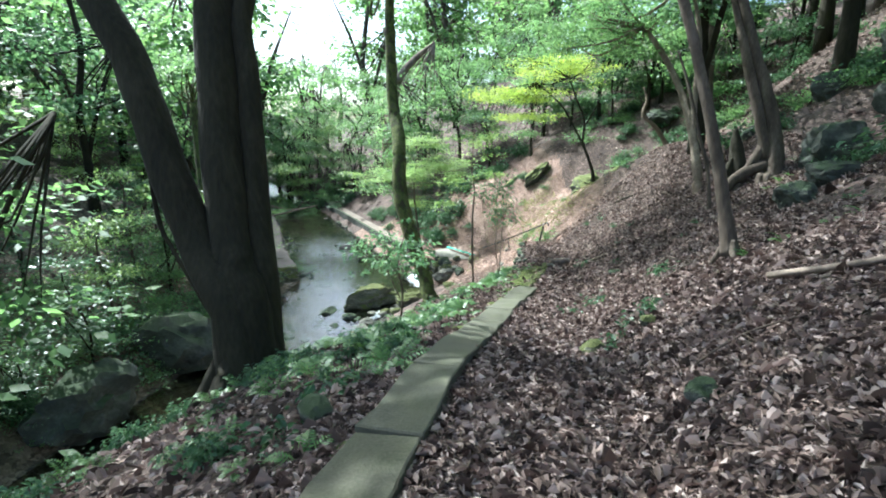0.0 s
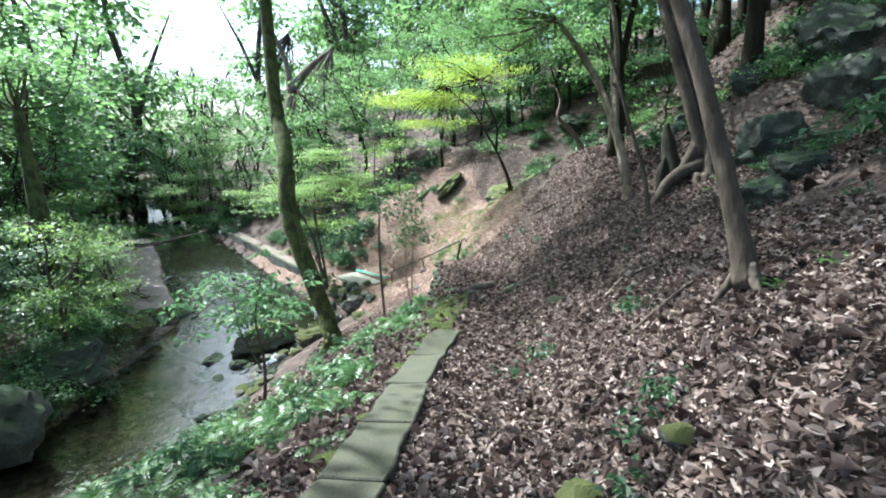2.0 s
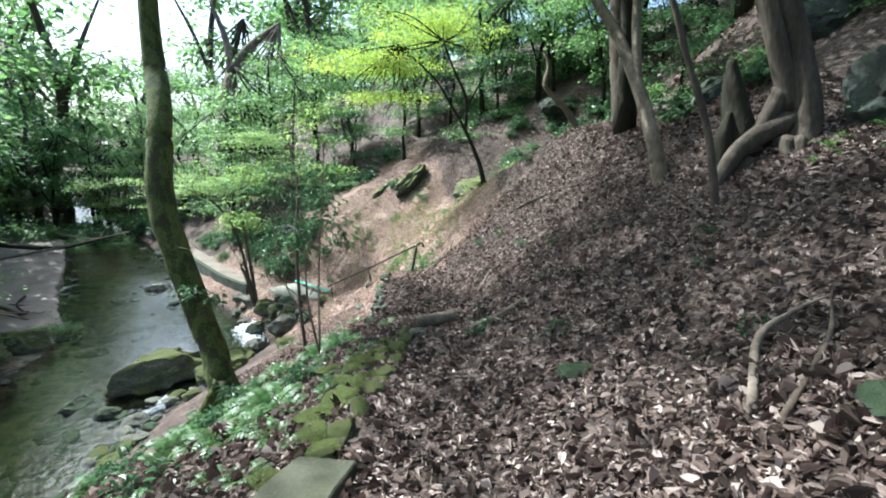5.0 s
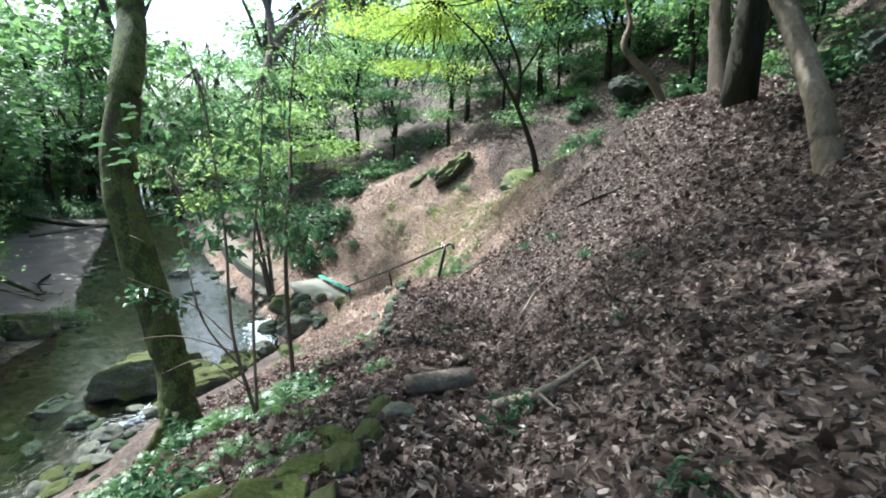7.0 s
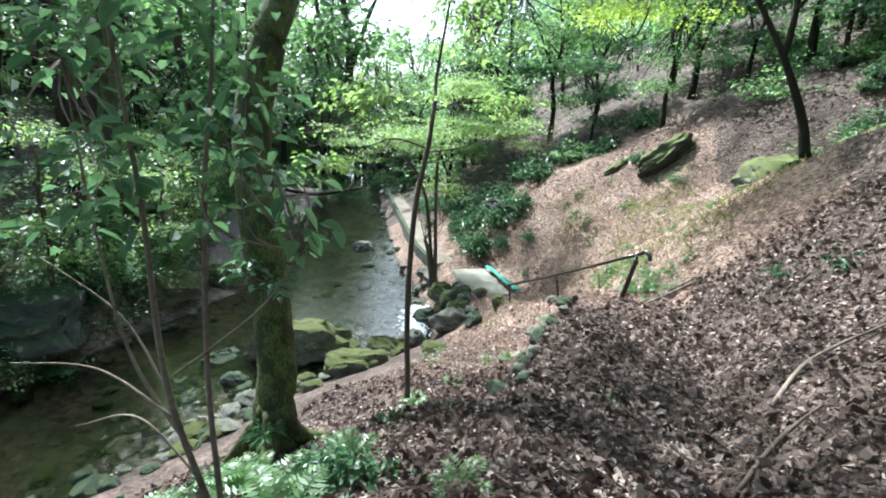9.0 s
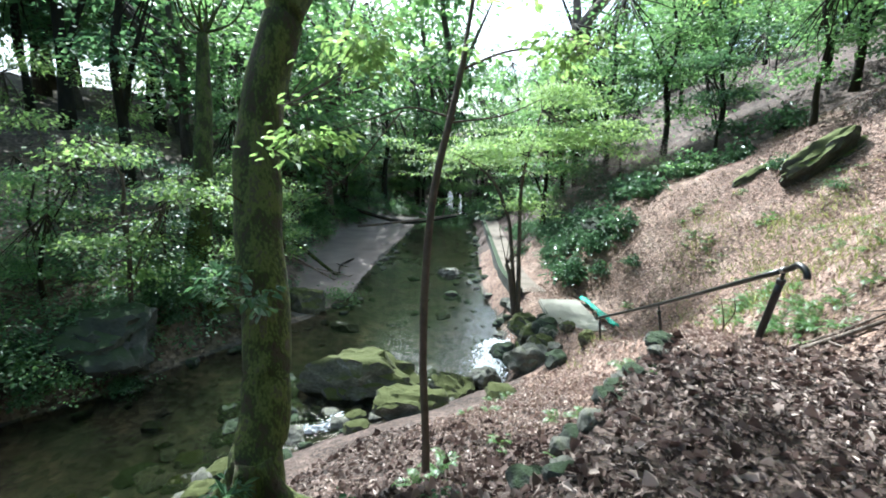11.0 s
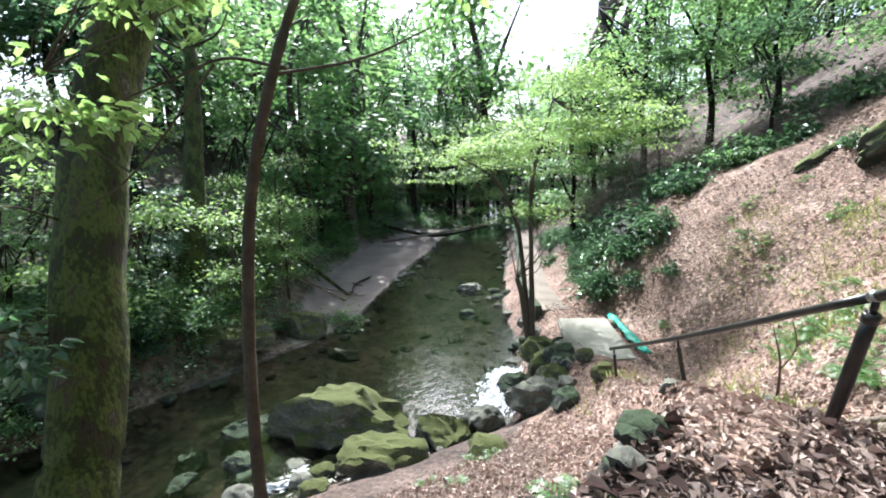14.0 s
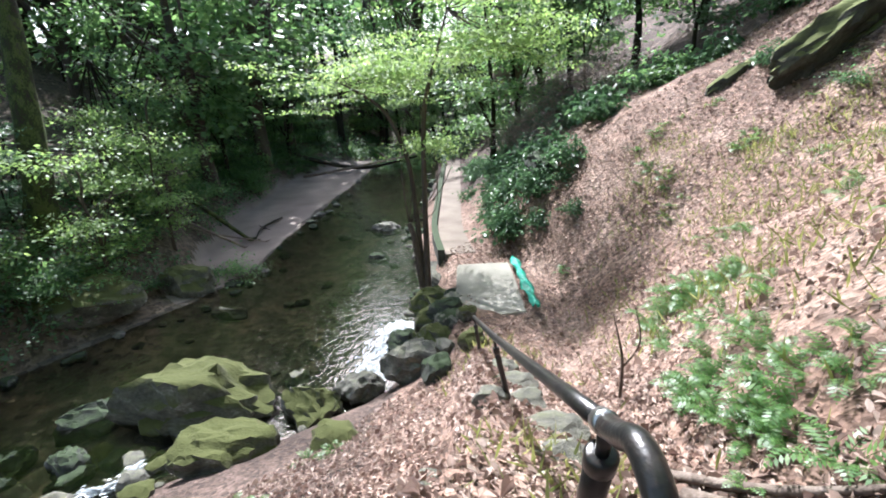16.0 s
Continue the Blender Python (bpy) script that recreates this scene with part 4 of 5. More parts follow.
# rough stones holding the broken edge of the path
rng = R(17)
for n in range(26):
    y = rng.uniform(17.6, 20.6)
    x = float(curve(y, PATH_X) - curve(y, LEDGE)) - rng.uniform(-0.05, 0.35)
    t = rng.uniform(0.07, 0.17)
    rock("edge_stone", x, y, (t * 1.2, t, t * 0.7), [M_ROCK_DARK, M_ROCK_DARK, M_ROCK][n % 3], "rough stone in the broken edge of the path", n % 8, 0.35, rng.uniform(0, 360), 10, group="edge stones")
# stone steps beside the rail
for x, y, s in ((-1.45, 22.6, 0.26), (-2.0, 23.1, 0.24), (-2.5, 23.6, 0.26), (-3.1, 24.2, 0.25), (-2.1, 22.7, 0.18), (-1.1, 22.1, 0.2)):
    rock("stone_step", x, y, (s, s * 0.75, 0.09), M_ROCK, "flat worn stone set as a step", int(s * 100) % 7, 0.42, 45 + 10 * s, 2, group="stone steps", category="step")
# foam where the stream drops between the rocks; upper white also paints reflected sky
rng = R(16)
for pts, w, n, label in (([(-8.3, 27.0), (-8.0, 26.6), (-7.75, 26.1), (-7.4, 25.5), (-7.0, 24.9)], 0.42, 1900, "white rushing water and painted sky glints between rocks"), ([(-8.35, 21.0), (-8.25, 20.6), (-8.5, 20.2)], 0.12, 260, "white foam below a boulder")):
    L = spline([(x, y, 0) for x, y in pts], 12)
    k = rng.integers(0, len(L), n)
    run = unit(np.gradient(L, axis=0))[k]
    P = L[k] + np.cross(run, [0, 0, 1]) * rng.normal(0, w * 0.5, n)[:, None] + run * rng.normal(0, 0.05, n)[:, None]
    P[:, 2] = np.maximum(curve(P[:, 1], WATER_Z), height(P[:, 0], P[:, 1])) + 0.015 + np.abs(rng.normal(0, 0.02, n))
    V, Q = leaf_blades(P, -run + rng.normal(0, 0.16, (n, 3)), rng.normal(0, 0.15, (n, 3)) + [0, 0, 1], rng.uniform(0.06, 0.2, n), rng.uniform(0.008, 0.03, n), 0.3)
    tagged(new("white_water", fast_mesh("white_water", V, Q, M_FOAM_GLINT, True)), label, "water", kind="stuff")

# ---- named trees along the walk ----
# both crowns are out of view, placed to shade the bank and litter
tree("twin_trunk_tree", [([(-4.02, 5.1, -1.85), (-4.13, 5.15, -0.76), (-4.76, 5.41, 0.13), (-5.28, 5.58, 1.34), (-5.75, 5.75, 2.50), (-6.28, 5.84, 3.40), (-7.18, 5.91, 4.56)], [0.38, 0.29, 0.26, 0.25, 0.24, 0.23, 0.2]),
     ([(-3.98, 5.15, -1.9), (-4.06, 5.27, -0.84), (-4.36, 5.62, 0.24), (-4.62, 6.00, 1.84), (-4.82, 6.39, 3.22), (-5.0, 6.79, 4.70), (-5.30, 7.80, 6.73)], [0.42, 0.36, 0.31, 0.3, 0.31, 0.31, 0.24]),
     ([(-3.86, 5.42, -1.9), (-3.9, 5.55, -0.8), (-4.1, 5.89, 0.76), (-4.29, 6.24, 2.28), (-4.42, 6.51, 3.45), (-3.90, 7.02, 5.01)], [0.28, 0.21, 0.17, 0.15, 0.14, 0.12])],
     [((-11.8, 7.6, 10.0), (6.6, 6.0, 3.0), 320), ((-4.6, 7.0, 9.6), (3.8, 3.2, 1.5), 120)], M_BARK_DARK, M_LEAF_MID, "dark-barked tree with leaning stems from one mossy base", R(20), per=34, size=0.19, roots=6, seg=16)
# crowns out of view; the second is added over the path for shade
tree("leaning_mossy_tree", [([(-4.6, 17.35, -5.25), (-4.75, 17.5, -4.6), (-5.06, 17.8, -3.75), (-5.6, 18.05, -2.36), (-6.01, 18.28, -1.25), (-6.19, 18.51, -0.32), (-6.3, 18.94, 0.89), (-6.53, 19.53, 1.83), (-6.91, 20.12, 2.9), (-7.1, 20.6, 5.5), (-7.2, 21, 8.6)], [0.36, 0.3, 0.29, 0.3, 0.3, 0.29, 0.28, 0.27, 0.25, 0.22, 0.18]),
     ([(-5.4, 17.75, -2.75), (-5.15, 17.45, -2.6), (-4.95, 17.25, -2.5)], [0.014, 0.01, 0.005]), ([(-5.8, 18.0, -1.8), (-5.4, 17.6, -1.6), (-5.0, 17.4, -1.65)], [0.016, 0.01, 0.005]), ([(-5.3, 17.7, -3.1), (-4.9, 17.7, -2.9), (-4.6, 17.8, -2.9)], [0.014, 0.01, 0.005])],
     [((-7.0, 20.0, 11.5), (6.4, 5.4, 3.0), 290), ((-1.8, 13.8, 9.4), (5.4, 4.8, 1.8), 300)], M_BARK_MOSS, M_LEAF_MID, "leaning tree with a thick moss-covered trunk on the bank", R(21), per=34, size=0.19, roots=4, seg=16)
tree("trunk_sprig", [([(-5.35, 17.6, -2.78), (-5.1, 17.35, -2.6)], [0.012, 0.006])], [((-5.1, 17.35, -2.55), (0.35, 0.35, 0.18), 9), ((-4.7, 17.6, -2.75), (0.3, 0.3, 0.15), 7)], M_TWIG, M_LEAF_GLOSS, "leafy sprig growing from a mossy trunk", R(37), per=7, size=0.13, spray=0.13, limb_r=0.006, seg=6, blades=True, twigs=5, low=-1, category="sprig")
tree("trunk_sprig", [([(-4.55, 17.15, -5.0), (-4.4, 16.95, -4.7)], [0.012, 0.006])], [((-4.35, 16.95, -4.65), (0.3, 0.3, 0.2), 8)], M_TWIG, M_LEAF_GLOSS, "strap-leaved plant at the foot of a mossy trunk", R(38), per=7, size=0.2, spray=0.12, limb_r=0.006, seg=6, blades=True, twigs=4, low=-0.3, slim=0.12, category="plant")
# crown out of view, thickened to shade the slope
tree("slender_tree", [([(2.38, 6.98, -0.10), (2.28, 7.11, 0.55), (2.12, 7.30, 1.39), (1.93, 7.57, 2.28), (1.65, 7.85, 3.39), (1.23, 8.16, 4.60), (0.78, 8.46, 6.10)], [0.12, 0.085, 0.077, 0.073, 0.07, 0.062, 0.05])],
     [((0.6, 8.8, 7.6), (3.4, 3.4, 1.6), 130)], M_BARK, M_LEAF_MID, "slender grey-brown tree leaning out of the litter slope", R(22), per=34, size=0.14, roots=3)
# crown out of view, widened to shade the upper slope
tree("rooted_tree", [([(5.5, 14.5, -0.1), (5.75, 14.6, 0.6), (5.68, 14.76, 1.64), (5.43, 14.96, 2.73), (5.13, 15.13, 3.6), (4.7, 15.4, 5.2), (4.4, 15.8, 6.6)], [0.31, 0.236, 0.174, 0.161, 0.155, 0.124, 0.093]),
     ([(5.6, 14.7, 0.9), (5.3, 14.87, 2.1), (4.91, 15.12, 3.61), (4.5, 15.5, 5.3)], [0.154, 0.14, 0.119, 0.084]),
     ([(4.72, 14.4, -0.5), (5.0, 14.6, 0.3), (5.4, 14.75, 1.05), (5.68, 14.85, 1.6)], [0.09, 0.112, 0.128, 0.112]),
     ([(4.4, 14.5, -0.3), (4.8, 14.6, 0.3), (5.25, 14.65, 0.6), (5.7, 14.7, 0.8)], [0.098, 0.14, 0.168, 0.168])],
     [((3.2, 17.6, 9.6), (4.8, 4.8, 2.2), 190)], M_BARK, M_LEAF_MID, "old tree standing on arched exposed roots", R(23), per=34, size=0.15, roots=6)
tree("rotten_stump", [([(4.95, 14.85, -0.2), (5.0, 14.92, 0.55), (4.93, 15.05, 1.2), (4.86, 15.1, 1.7)], [0.3, 0.24, 0.17, 0.06]), ([(4.75, 14.8, -0.2), (4.72, 14.85, 0.5), (4.8, 14.9, 0.9)], [0.14, 0.12, 0.04])], [], M_BARK_DARK, M_LEAF_MID, "jagged dark rotten stump against a tree", R(24), category="stump")
tree("pale_leaning_tree", [([(4.35, 15.95, -0.5), (4.33, 16.3, 0.3), (4.3, 16.9, 1.25), (4.12, 17.9, 2.66), (3.64, 18.9, 4.09), (2.9, 19.6, 5.4)], [0.17, 0.14, 0.13, 0.12, 0.1, 0.07]), ([(4.25, 17.1, 1.5), (4.35, 17.6, 2.8), (4.4, 18.0, 4.6), (4.1, 18.4, 6.4)], [0.1, 0.09, 0.08, 0.05])],
     [((1.6, 19.6, 5.2), (3.4, 2.6, 1.2), 150), ((3.4, 19.2, 7.6), (3.4, 3, 1.6), 90)], M_BARK_PALE, M_LEAF_MID, "pale ribbed tree leaning over the slope", R(25), per=40, size=0.12, low=-0.9, roots=4)
tree("thin_sapling", [([(4.08, 13.7, -0.85), (3.97, 13.94, 0.53), (3.69, 14.13, 1.55), (3.41, 14.35, 2.68), (3.1, 14.6, 3.7)], [0.06, 0.05, 0.045, 0.04, 0.03])], [], M_BARK, M_LEAF_MID, "thin bare sapling in front of tree roots", R(26), seg=8)
# crown out of view, shifted downhill to shade the upper slope
tree("upper_tree", [([(6.85, 24.55, 1.2), (6.74, 24.72, 2.3), (6.66, 24.95, 3.25), (6.66, 25.13, 4.16), (6.6, 25.3, 6.0), (6.4, 25.6, 8)], [0.42, 0.315, 0.266, 0.252, 0.231, 0.175])],
     [((4.2, 24.2, 10.8), (4.6, 4.2, 2.2), 170)], M_BARK, M_LEAF_MID, "stout tree on the slope above a maple", R(27), per=34, size=0.17, roots=5)
tree("crooked_snag", [([(4.76, 22.6, 0.9), (4.45, 22.7, 1.5), (4.15, 22.74, 1.92), (3.66, 22.8, 2.45), (3.77, 22.93, 3.05), (3.6, 23.0, 3.6)], [0.11, 0.1, 0.09, 0.08, 0.06, 0.02])], [], M_BARK_PALE, M_LEAF_MID, "crooked pale dead snag on the slope", R(28), seg=9)
tree("maple", [([(1.86, 24.1, -0.6), (1.7, 24.18, 0.1), (1.24, 24.37, 1.2), (0.55, 24.55, 2.44), (0.13, 24.63, 3.06), (-1.03, 24.73, 4.13)], [0.1, 0.075, 0.058, 0.042, 0.034, 0.015]),
     ([(1.24, 24.37, 1.2), (1.27, 24.59, 2.3), (0.83, 24.77, 3.39), (0.5, 25.0, 4.3)], [0.06, 0.05, 0.04, 0.02]), ([(1.27, 24.5, 2.0), (1.7, 24.7, 2.7), (2.1, 24.9, 3.6)], [0.04, 0.03, 0.015])],
     [((-2.0, 25.2, 3.6), (3.0, 2.2, 0.8), 120), ((0.2, 25.4, 4.8), (3.0, 2.4, 1.3), 120), ((-1.9, 26.0, 2.6), (2.2, 1.6, 0.35), 36)], M_BARK_DARK, M_LEAF_YELLOW, "young maple with layered yellow-green leaves on the sunny bank", R(29), per=60, size=0.085, spray=0.55, limb_r=0.03, flat=0.2, low=-0.8, hollow=0.3)
tree("thin_bank_tree", [([(-3.12, 18.66, -4.95), (-3.13, 18.66, -4.3), (-3.17, 18.65, -3.36), (-3.19, 18.7, -2.34), (-3.19, 18.81, -1.48), (-3.17, 19.03, -0.71), (-3.26, 19.31, -0.1), (-3.37, 19.54, 0.41), (-3.3, 19.9, 2.2)], [0.05, 0.044, 0.042, 0.04, 0.038, 0.033, 0.026, 0.014]),
     ([(-3.26, 19.32, -0.2), (-2.9, 19.7, 0.0), (-2.3, 20.4, 0.1)], [0.018, 0.012, 0.005]), ([(-3.2, 19.0, -0.8), (-2.85, 19.5, -0.7), (-2.6, 19.9, -0.5)], [0.012, 0.009, 0.004]),
     ([(-3.18, 19.1, -0.75), (-3.61, 18.85, -0.63), (-3.89, 18.57, -0.75), (-4.33, 18.06, -0.97)], [0.014, 0.011, 0.008, 0.004]), ([(-3.68, 18.8, -0.66), (-4.04, 18.27, -1.41), (-4.37, 17.87, -1.68)], [0.009, 0.007, 0.003]), ([(-4.04, 18.27, -1.38), (-4.35, 18.01, -1.1), (-4.56, 17.9, -0.64)], [0.007, 0.005, 0.003])],
     [((-3.0, 20.0, 1.4), (1.4, 1.4, 0.9), 36), ((-3.9, 18.6, -0.1), (0.9, 0.8, 0.35), 26), ((-4.2, 18.0, -1.0), (0.5, 0.5, 0.35), 14), ((-2.5, 20.0, 0.0), (0.7, 0.6, 0.3), 14)], M_TWIG, M_LEAF_BRIGHT, "slim curving tree rising from the bank", R(30), per=14, size=0.11, spray=0.25, limb_r=0.008, seg=10, blades=True, twigs=8, hollow=0.2, low=-1)
tree("broadleaf_sapling", [([(-1.6, 14.44, -2.75), (-1.69, 14.28, -1.84), (-1.66, 14.22, -0.87), (-1.7, 14.17, -0.06), (-1.75, 14.13, 0.5)], [0.02, 0.016, 0.012, 0.008, 0.004]),
     ([(-1.6, 14.46, -2.7), (-1.55, 14.4, -1.8), (-1.48, 14.4, -0.86), (-1.4, 14.42, -0.27), (-1.35, 14.45, 0.5)], [0.018, 0.014, 0.011, 0.008, 0.004]), ([(-1.66, 14.35, -2.2), (-1.95, 14.25, -1.7), (-2.05, 14.2, -1.0), (-2.15, 14.2, -0.3)], [0.012, 0.009, 0.007, 0.003]),
     ([(-1.7, 14.3, -1.9), (-2.1, 14.3, -1.55), (-2.6, 14.17, -1.29)], [0.008, 0.006, 0.003]), ([(-1.69, 14.3, -2.0), (-2.2, 14.2, -1.84), (-2.7, 14.0, -1.87)], [0.008, 0.006, 0.003]), ([(-1.64, 14.38, -2.4), (-2.0, 14.28, -2.1), (-2.35, 14.13, -2.2)], [0.007, 0.005, 0.003]), ([(-1.66, 14.3, -1.75), (-1.3, 14.5, -1.4), (-1.1, 14.6, -1.1)], [0.007, 0.005, 0.003])],
     [((-1.75, 14.15, 0.05), (0.5, 0.45, 0.6), 20), ((-1.4, 14.45, 0.0), (0.45, 0.45, 0.6), 20), ((-2.15, 14.2, -0.2), (0.4, 0.4, 0.45), 13), ((-1.2, 14.6, -1.0), (0.3, 0.3, 0.3), 7), ((-1.68, 14.22, -0.75), (0.42, 0.4, 0.55), 22), ((-1.38, 14.55, -0.5), (0.35, 0.35, 0.5), 16)], M_DEADWOOD, M_LEAF_DEEP, "young sapling with broad glossy leaves and pale twigs", R(31), per=6, size=0.105, spray=0.15, limb_r=0.007, seg=8, blades=True, twigs=8, flat=0.6, hollow=0.3, low=-1, slim=0.27)
tree("stream_tree", [([(-7.9, 27.64, -6.2), (-8.1, 27.9, -4.8), (-8.3, 28.15, -3.74), (-8.66, 28.69, -1.73), (-8.67, 29.26, -0.39), (-8.66, 29.73, 0.67)], [0.1, 0.075, 0.065, 0.06, 0.045, 0.02]),
     ([(-7.97, 27.61, -6.1), (-8.56, 28.02, -3.46), (-8.91, 28.1, -2.51), (-9.48, 27.98, -1.55), (-10.43, 27.39, -0.83)], [0.075, 0.06, 0.055, 0.045, 0.02]), ([(-7.99, 27.59, -6.1), (-8.28, 27.7, -4.81), (-8.48, 27.72, -4.33)], [0.09, 0.08, 0.06])],
     [((-9.8, 28.3, -0.8), (3.9, 2.8, 1.2), 150), ((-7.2, 29.8, -0.2), (3.0, 2.4, 1.1), 110), ((-8.6, 28.8, -2.5), (1.4, 1.2, 0.6), 24), ((-8.4, 30.6, 1.3), (2.6, 2.2, 0.9), 70)], M_BARK, M_LEAF_BRIGHT, "several-stemmed small tree with light leaves on a rock", R(32), per=55, size=0.095, spray=0.5, limb_r=0.018, flat=0.13, hollow=0.25, low=-0.8, twigs=7)
tree("mossy_trunk", [([(-18.7, 21.9, -5.6), (-18.65, 21.9, -4.6), (-18.5, 22.0, -3.4), (-18.6, 22.2, -1.6), (-18.9, 22.5, 0.6), (-19.2, 22.8, 3.5)], [0.75, 0.52, 0.4, 0.36, 0.3, 0.2])], [((-19.2, 22.8, 5.2), (3.2, 3.0, 1.4), 60)], M_BARK_MOSS, M_LEAF_MID, "thick mossy trunk with flared foot on the far bank", R(39), per=30, size=0.18)
tree("bank_sapling", [([(-2.9, 8.45, -2.2), (-2.85, 8.5, -1.5), (-2.95, 8.6, -0.9), (-2.8, 8.7, -0.2)], [0.025, 0.02, 0.015, 0.006]), ([(-2.9, 8.5, -1.6), (-3.2, 8.6, -1.0), (-3.3, 8.8, -0.5)], [0.015, 0.01, 0.004])],
     [((-3.1, 8.7, -0.7), (1.25, 1.1, 0.75), 64)], M_TWIG, M_LEAF_DEEP, "leafy sapling on the bank below the kerb", R(33), per=11, size=0.1, spray=0.2, limb_r=0.008, seg=7, blades=True, twigs=12, hollow=0.2, low=-1, flat=0.3)
tree("dead_twig", [([(-1.35, 23.55, -4.0), (-1.33, 23.5, -3.6), (-1.4, 23.45, -3.2)], [0.016, 0.012, 0.004]), ([(-1.34, 23.52, -3.7), (-1.2, 23.5, -3.4), (-1.25, 23.5, -3.1)], [0.01, 0.008, 0.003])], [], M_TWIG, M_LEAF_MID, "dead twiggy seedling on the sunlit bank", R(34), seg=6, category="seedling")
tree("hanging_vine", [([(-5.77, 5.93, 2.67), (-5.69, 5.85, 1.81), (-5.73, 5.77, 1.11), (-5.62, 5.69, 0.33), (-5.38, 5.62, -0.06), (-4.91, 5.46, -0.61), (-4.45, 5.30, -1.15)], [0.03, 0.035, 0.03, 0.035, 0.03, 0.035, 0.03])], [], M_BARK_DARK, M_LEAF_MID, "twisted woody vine hanging beside a leaning trunk", R(35), seg=8, category="vine")
tree("vine_covered_tree", [([(-14.6, 40.5, -1.5), (-14.3, 41, 3.0), (-13.9, 41.5, 6.0), (-12.6, 42, 8.0), (-10.6, 42.4, 9.6)], [0.8, 0.6, 0.4, 0.3, 0.12]), ([(-13.9, 41.5, 6.0), (-14.3, 42, 8.5), (-15.2, 42.2, 11)], [0.3, 0.22, 0.1])],
     [((-14.2, 41.5, 2.2), (1.6, 1.4, 3.0), 60)], M_BARK_PALE, M_LEAF_BRIGHT, "pale forked tree wrapped in dry vines", R(36), per=40, size=0.16, limb_r=0.06)

# ---- the woods: a few kinds of tree, each standing many times ----
def forest_tree(name, label, seed, h, r, tiers, bark, leaf, size, per=24, spray=0.75, flat=0.14, sway=0.05, forks=1, low=-0.9):
    """tiers: (height, radius, thickness, sprays) of each layer of leaves; the stem bends and forks below them."""
    rng = R(seed)
    line = [(0, 0, -0.4)] + [(rng.normal(0, sway) * h * t, rng.normal(0, sway) * h * t, h * t) for t in (0.16, 0.34, 0.55, 0.75, 0.92)]
    stems = [(line, [r * 1.5, r, r * 0.85, r * 0.7, r * 0.5, r * 0.25])]
    for k in range(forks):
        a, (bx, by, bz) = rng.uniform(0, 6.28), line[1 + k % 3]
        reach = h * rng.uniform(0.14, 0.24)
        stems.append(([(bx, by, bz), (bx + math.cos(a) * reach * 0.4, by + math.sin(a) * reach * 0.4, bz + h * 0.2), (bx + math.cos(a) * reach, by + math.sin(a) * reach, bz + h * 0.42)], [r * 0.6, r * 0.45, r * 0.15]))
    crowns = []
    for z, wide, thick, n in tiers:
        cx, cy, _ = min(line, key=lambda q: abs(q[2] - z))
        crowns.append(((cx + rng.normal(0, wide * 0.2), cy + rng.normal(0, wide * 0.2), z), (wide, wide * rng.uniform(0.75, 1.0), thick), n))
    return tree(name, stems, crowns, bark, leaf, label, rng, per=per, size=size, spray=spray, limb_r=r * 0.3, twigs=6, flat=flat, low=low, seg=8, whole=True, hollow=0.25)


KINDS = [
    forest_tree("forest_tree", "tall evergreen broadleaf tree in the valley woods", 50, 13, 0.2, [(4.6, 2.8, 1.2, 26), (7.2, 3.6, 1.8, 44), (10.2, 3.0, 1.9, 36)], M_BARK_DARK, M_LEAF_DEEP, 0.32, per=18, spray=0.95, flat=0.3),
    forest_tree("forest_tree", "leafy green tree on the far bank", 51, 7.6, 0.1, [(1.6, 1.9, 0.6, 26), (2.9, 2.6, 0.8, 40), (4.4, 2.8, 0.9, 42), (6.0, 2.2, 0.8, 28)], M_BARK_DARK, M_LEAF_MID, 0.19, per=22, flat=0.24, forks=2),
    forest_tree("forest_tree", "light green tree spreading over the stream", 52, 5.6, 0.07, [(1.3, 1.8, 0.55, 26), (2.4, 2.5, 0.7, 42), (3.7, 2.5, 0.8, 38), (4.8, 1.7, 0.5, 18)], M_BARK, M_LEAF_BRIGHT, 0.16, per=22, spray=0.65, flat=0.2, sway=0.09, forks=2),
    forest_tree("forest_tree", "slim dark understory tree in the woods", 53, 4.6, 0.045, [(0.9, 1.2, 0.35, 18), (1.8, 1.6, 0.4, 24), (2.9, 1.6, 0.5, 24), (3.9, 1.1, 0.4, 14)], M_BARK_DARK, M_LEAF_GLOSS, 0.15, per=22, spray=0.5, sway=0.08, forks=1),
    forest_tree("forest_tree", "big rounded tree closing the valley", 54, 13, 0.24, [(3.4, 3.6, 1.6, 34), (6.4, 4.4, 2.2, 52), (9.8, 3.8, 2.3, 44)], M_BARK, M_LEAF_MID, 0.44, per=15, spray=1.1, flat=0.4, forks=2),
]
TALL = (12.6, 7.0, 5.6, 4.6, 12.6)


def plant(kind, scale, x, y, turn, sink=0.1):
    z = float(height(x, y)) - sink
    return copy_thing(KINDS[kind], Matrix.LocRotScale((x, y, z), Euler((0, 0, radians(turn))), (scale, scale, scale * (0.9 + 0.2 * ((x * 7.3 + y * 3.1) % 1)))))


rng = R(60)
spots = []


def spot_free(x, y, gap):
    if any((x - a) ** 2 + (y - b) ** 2 < gap * gap for a, b in spots):
        return False
    spots.append((x, y))
    return True


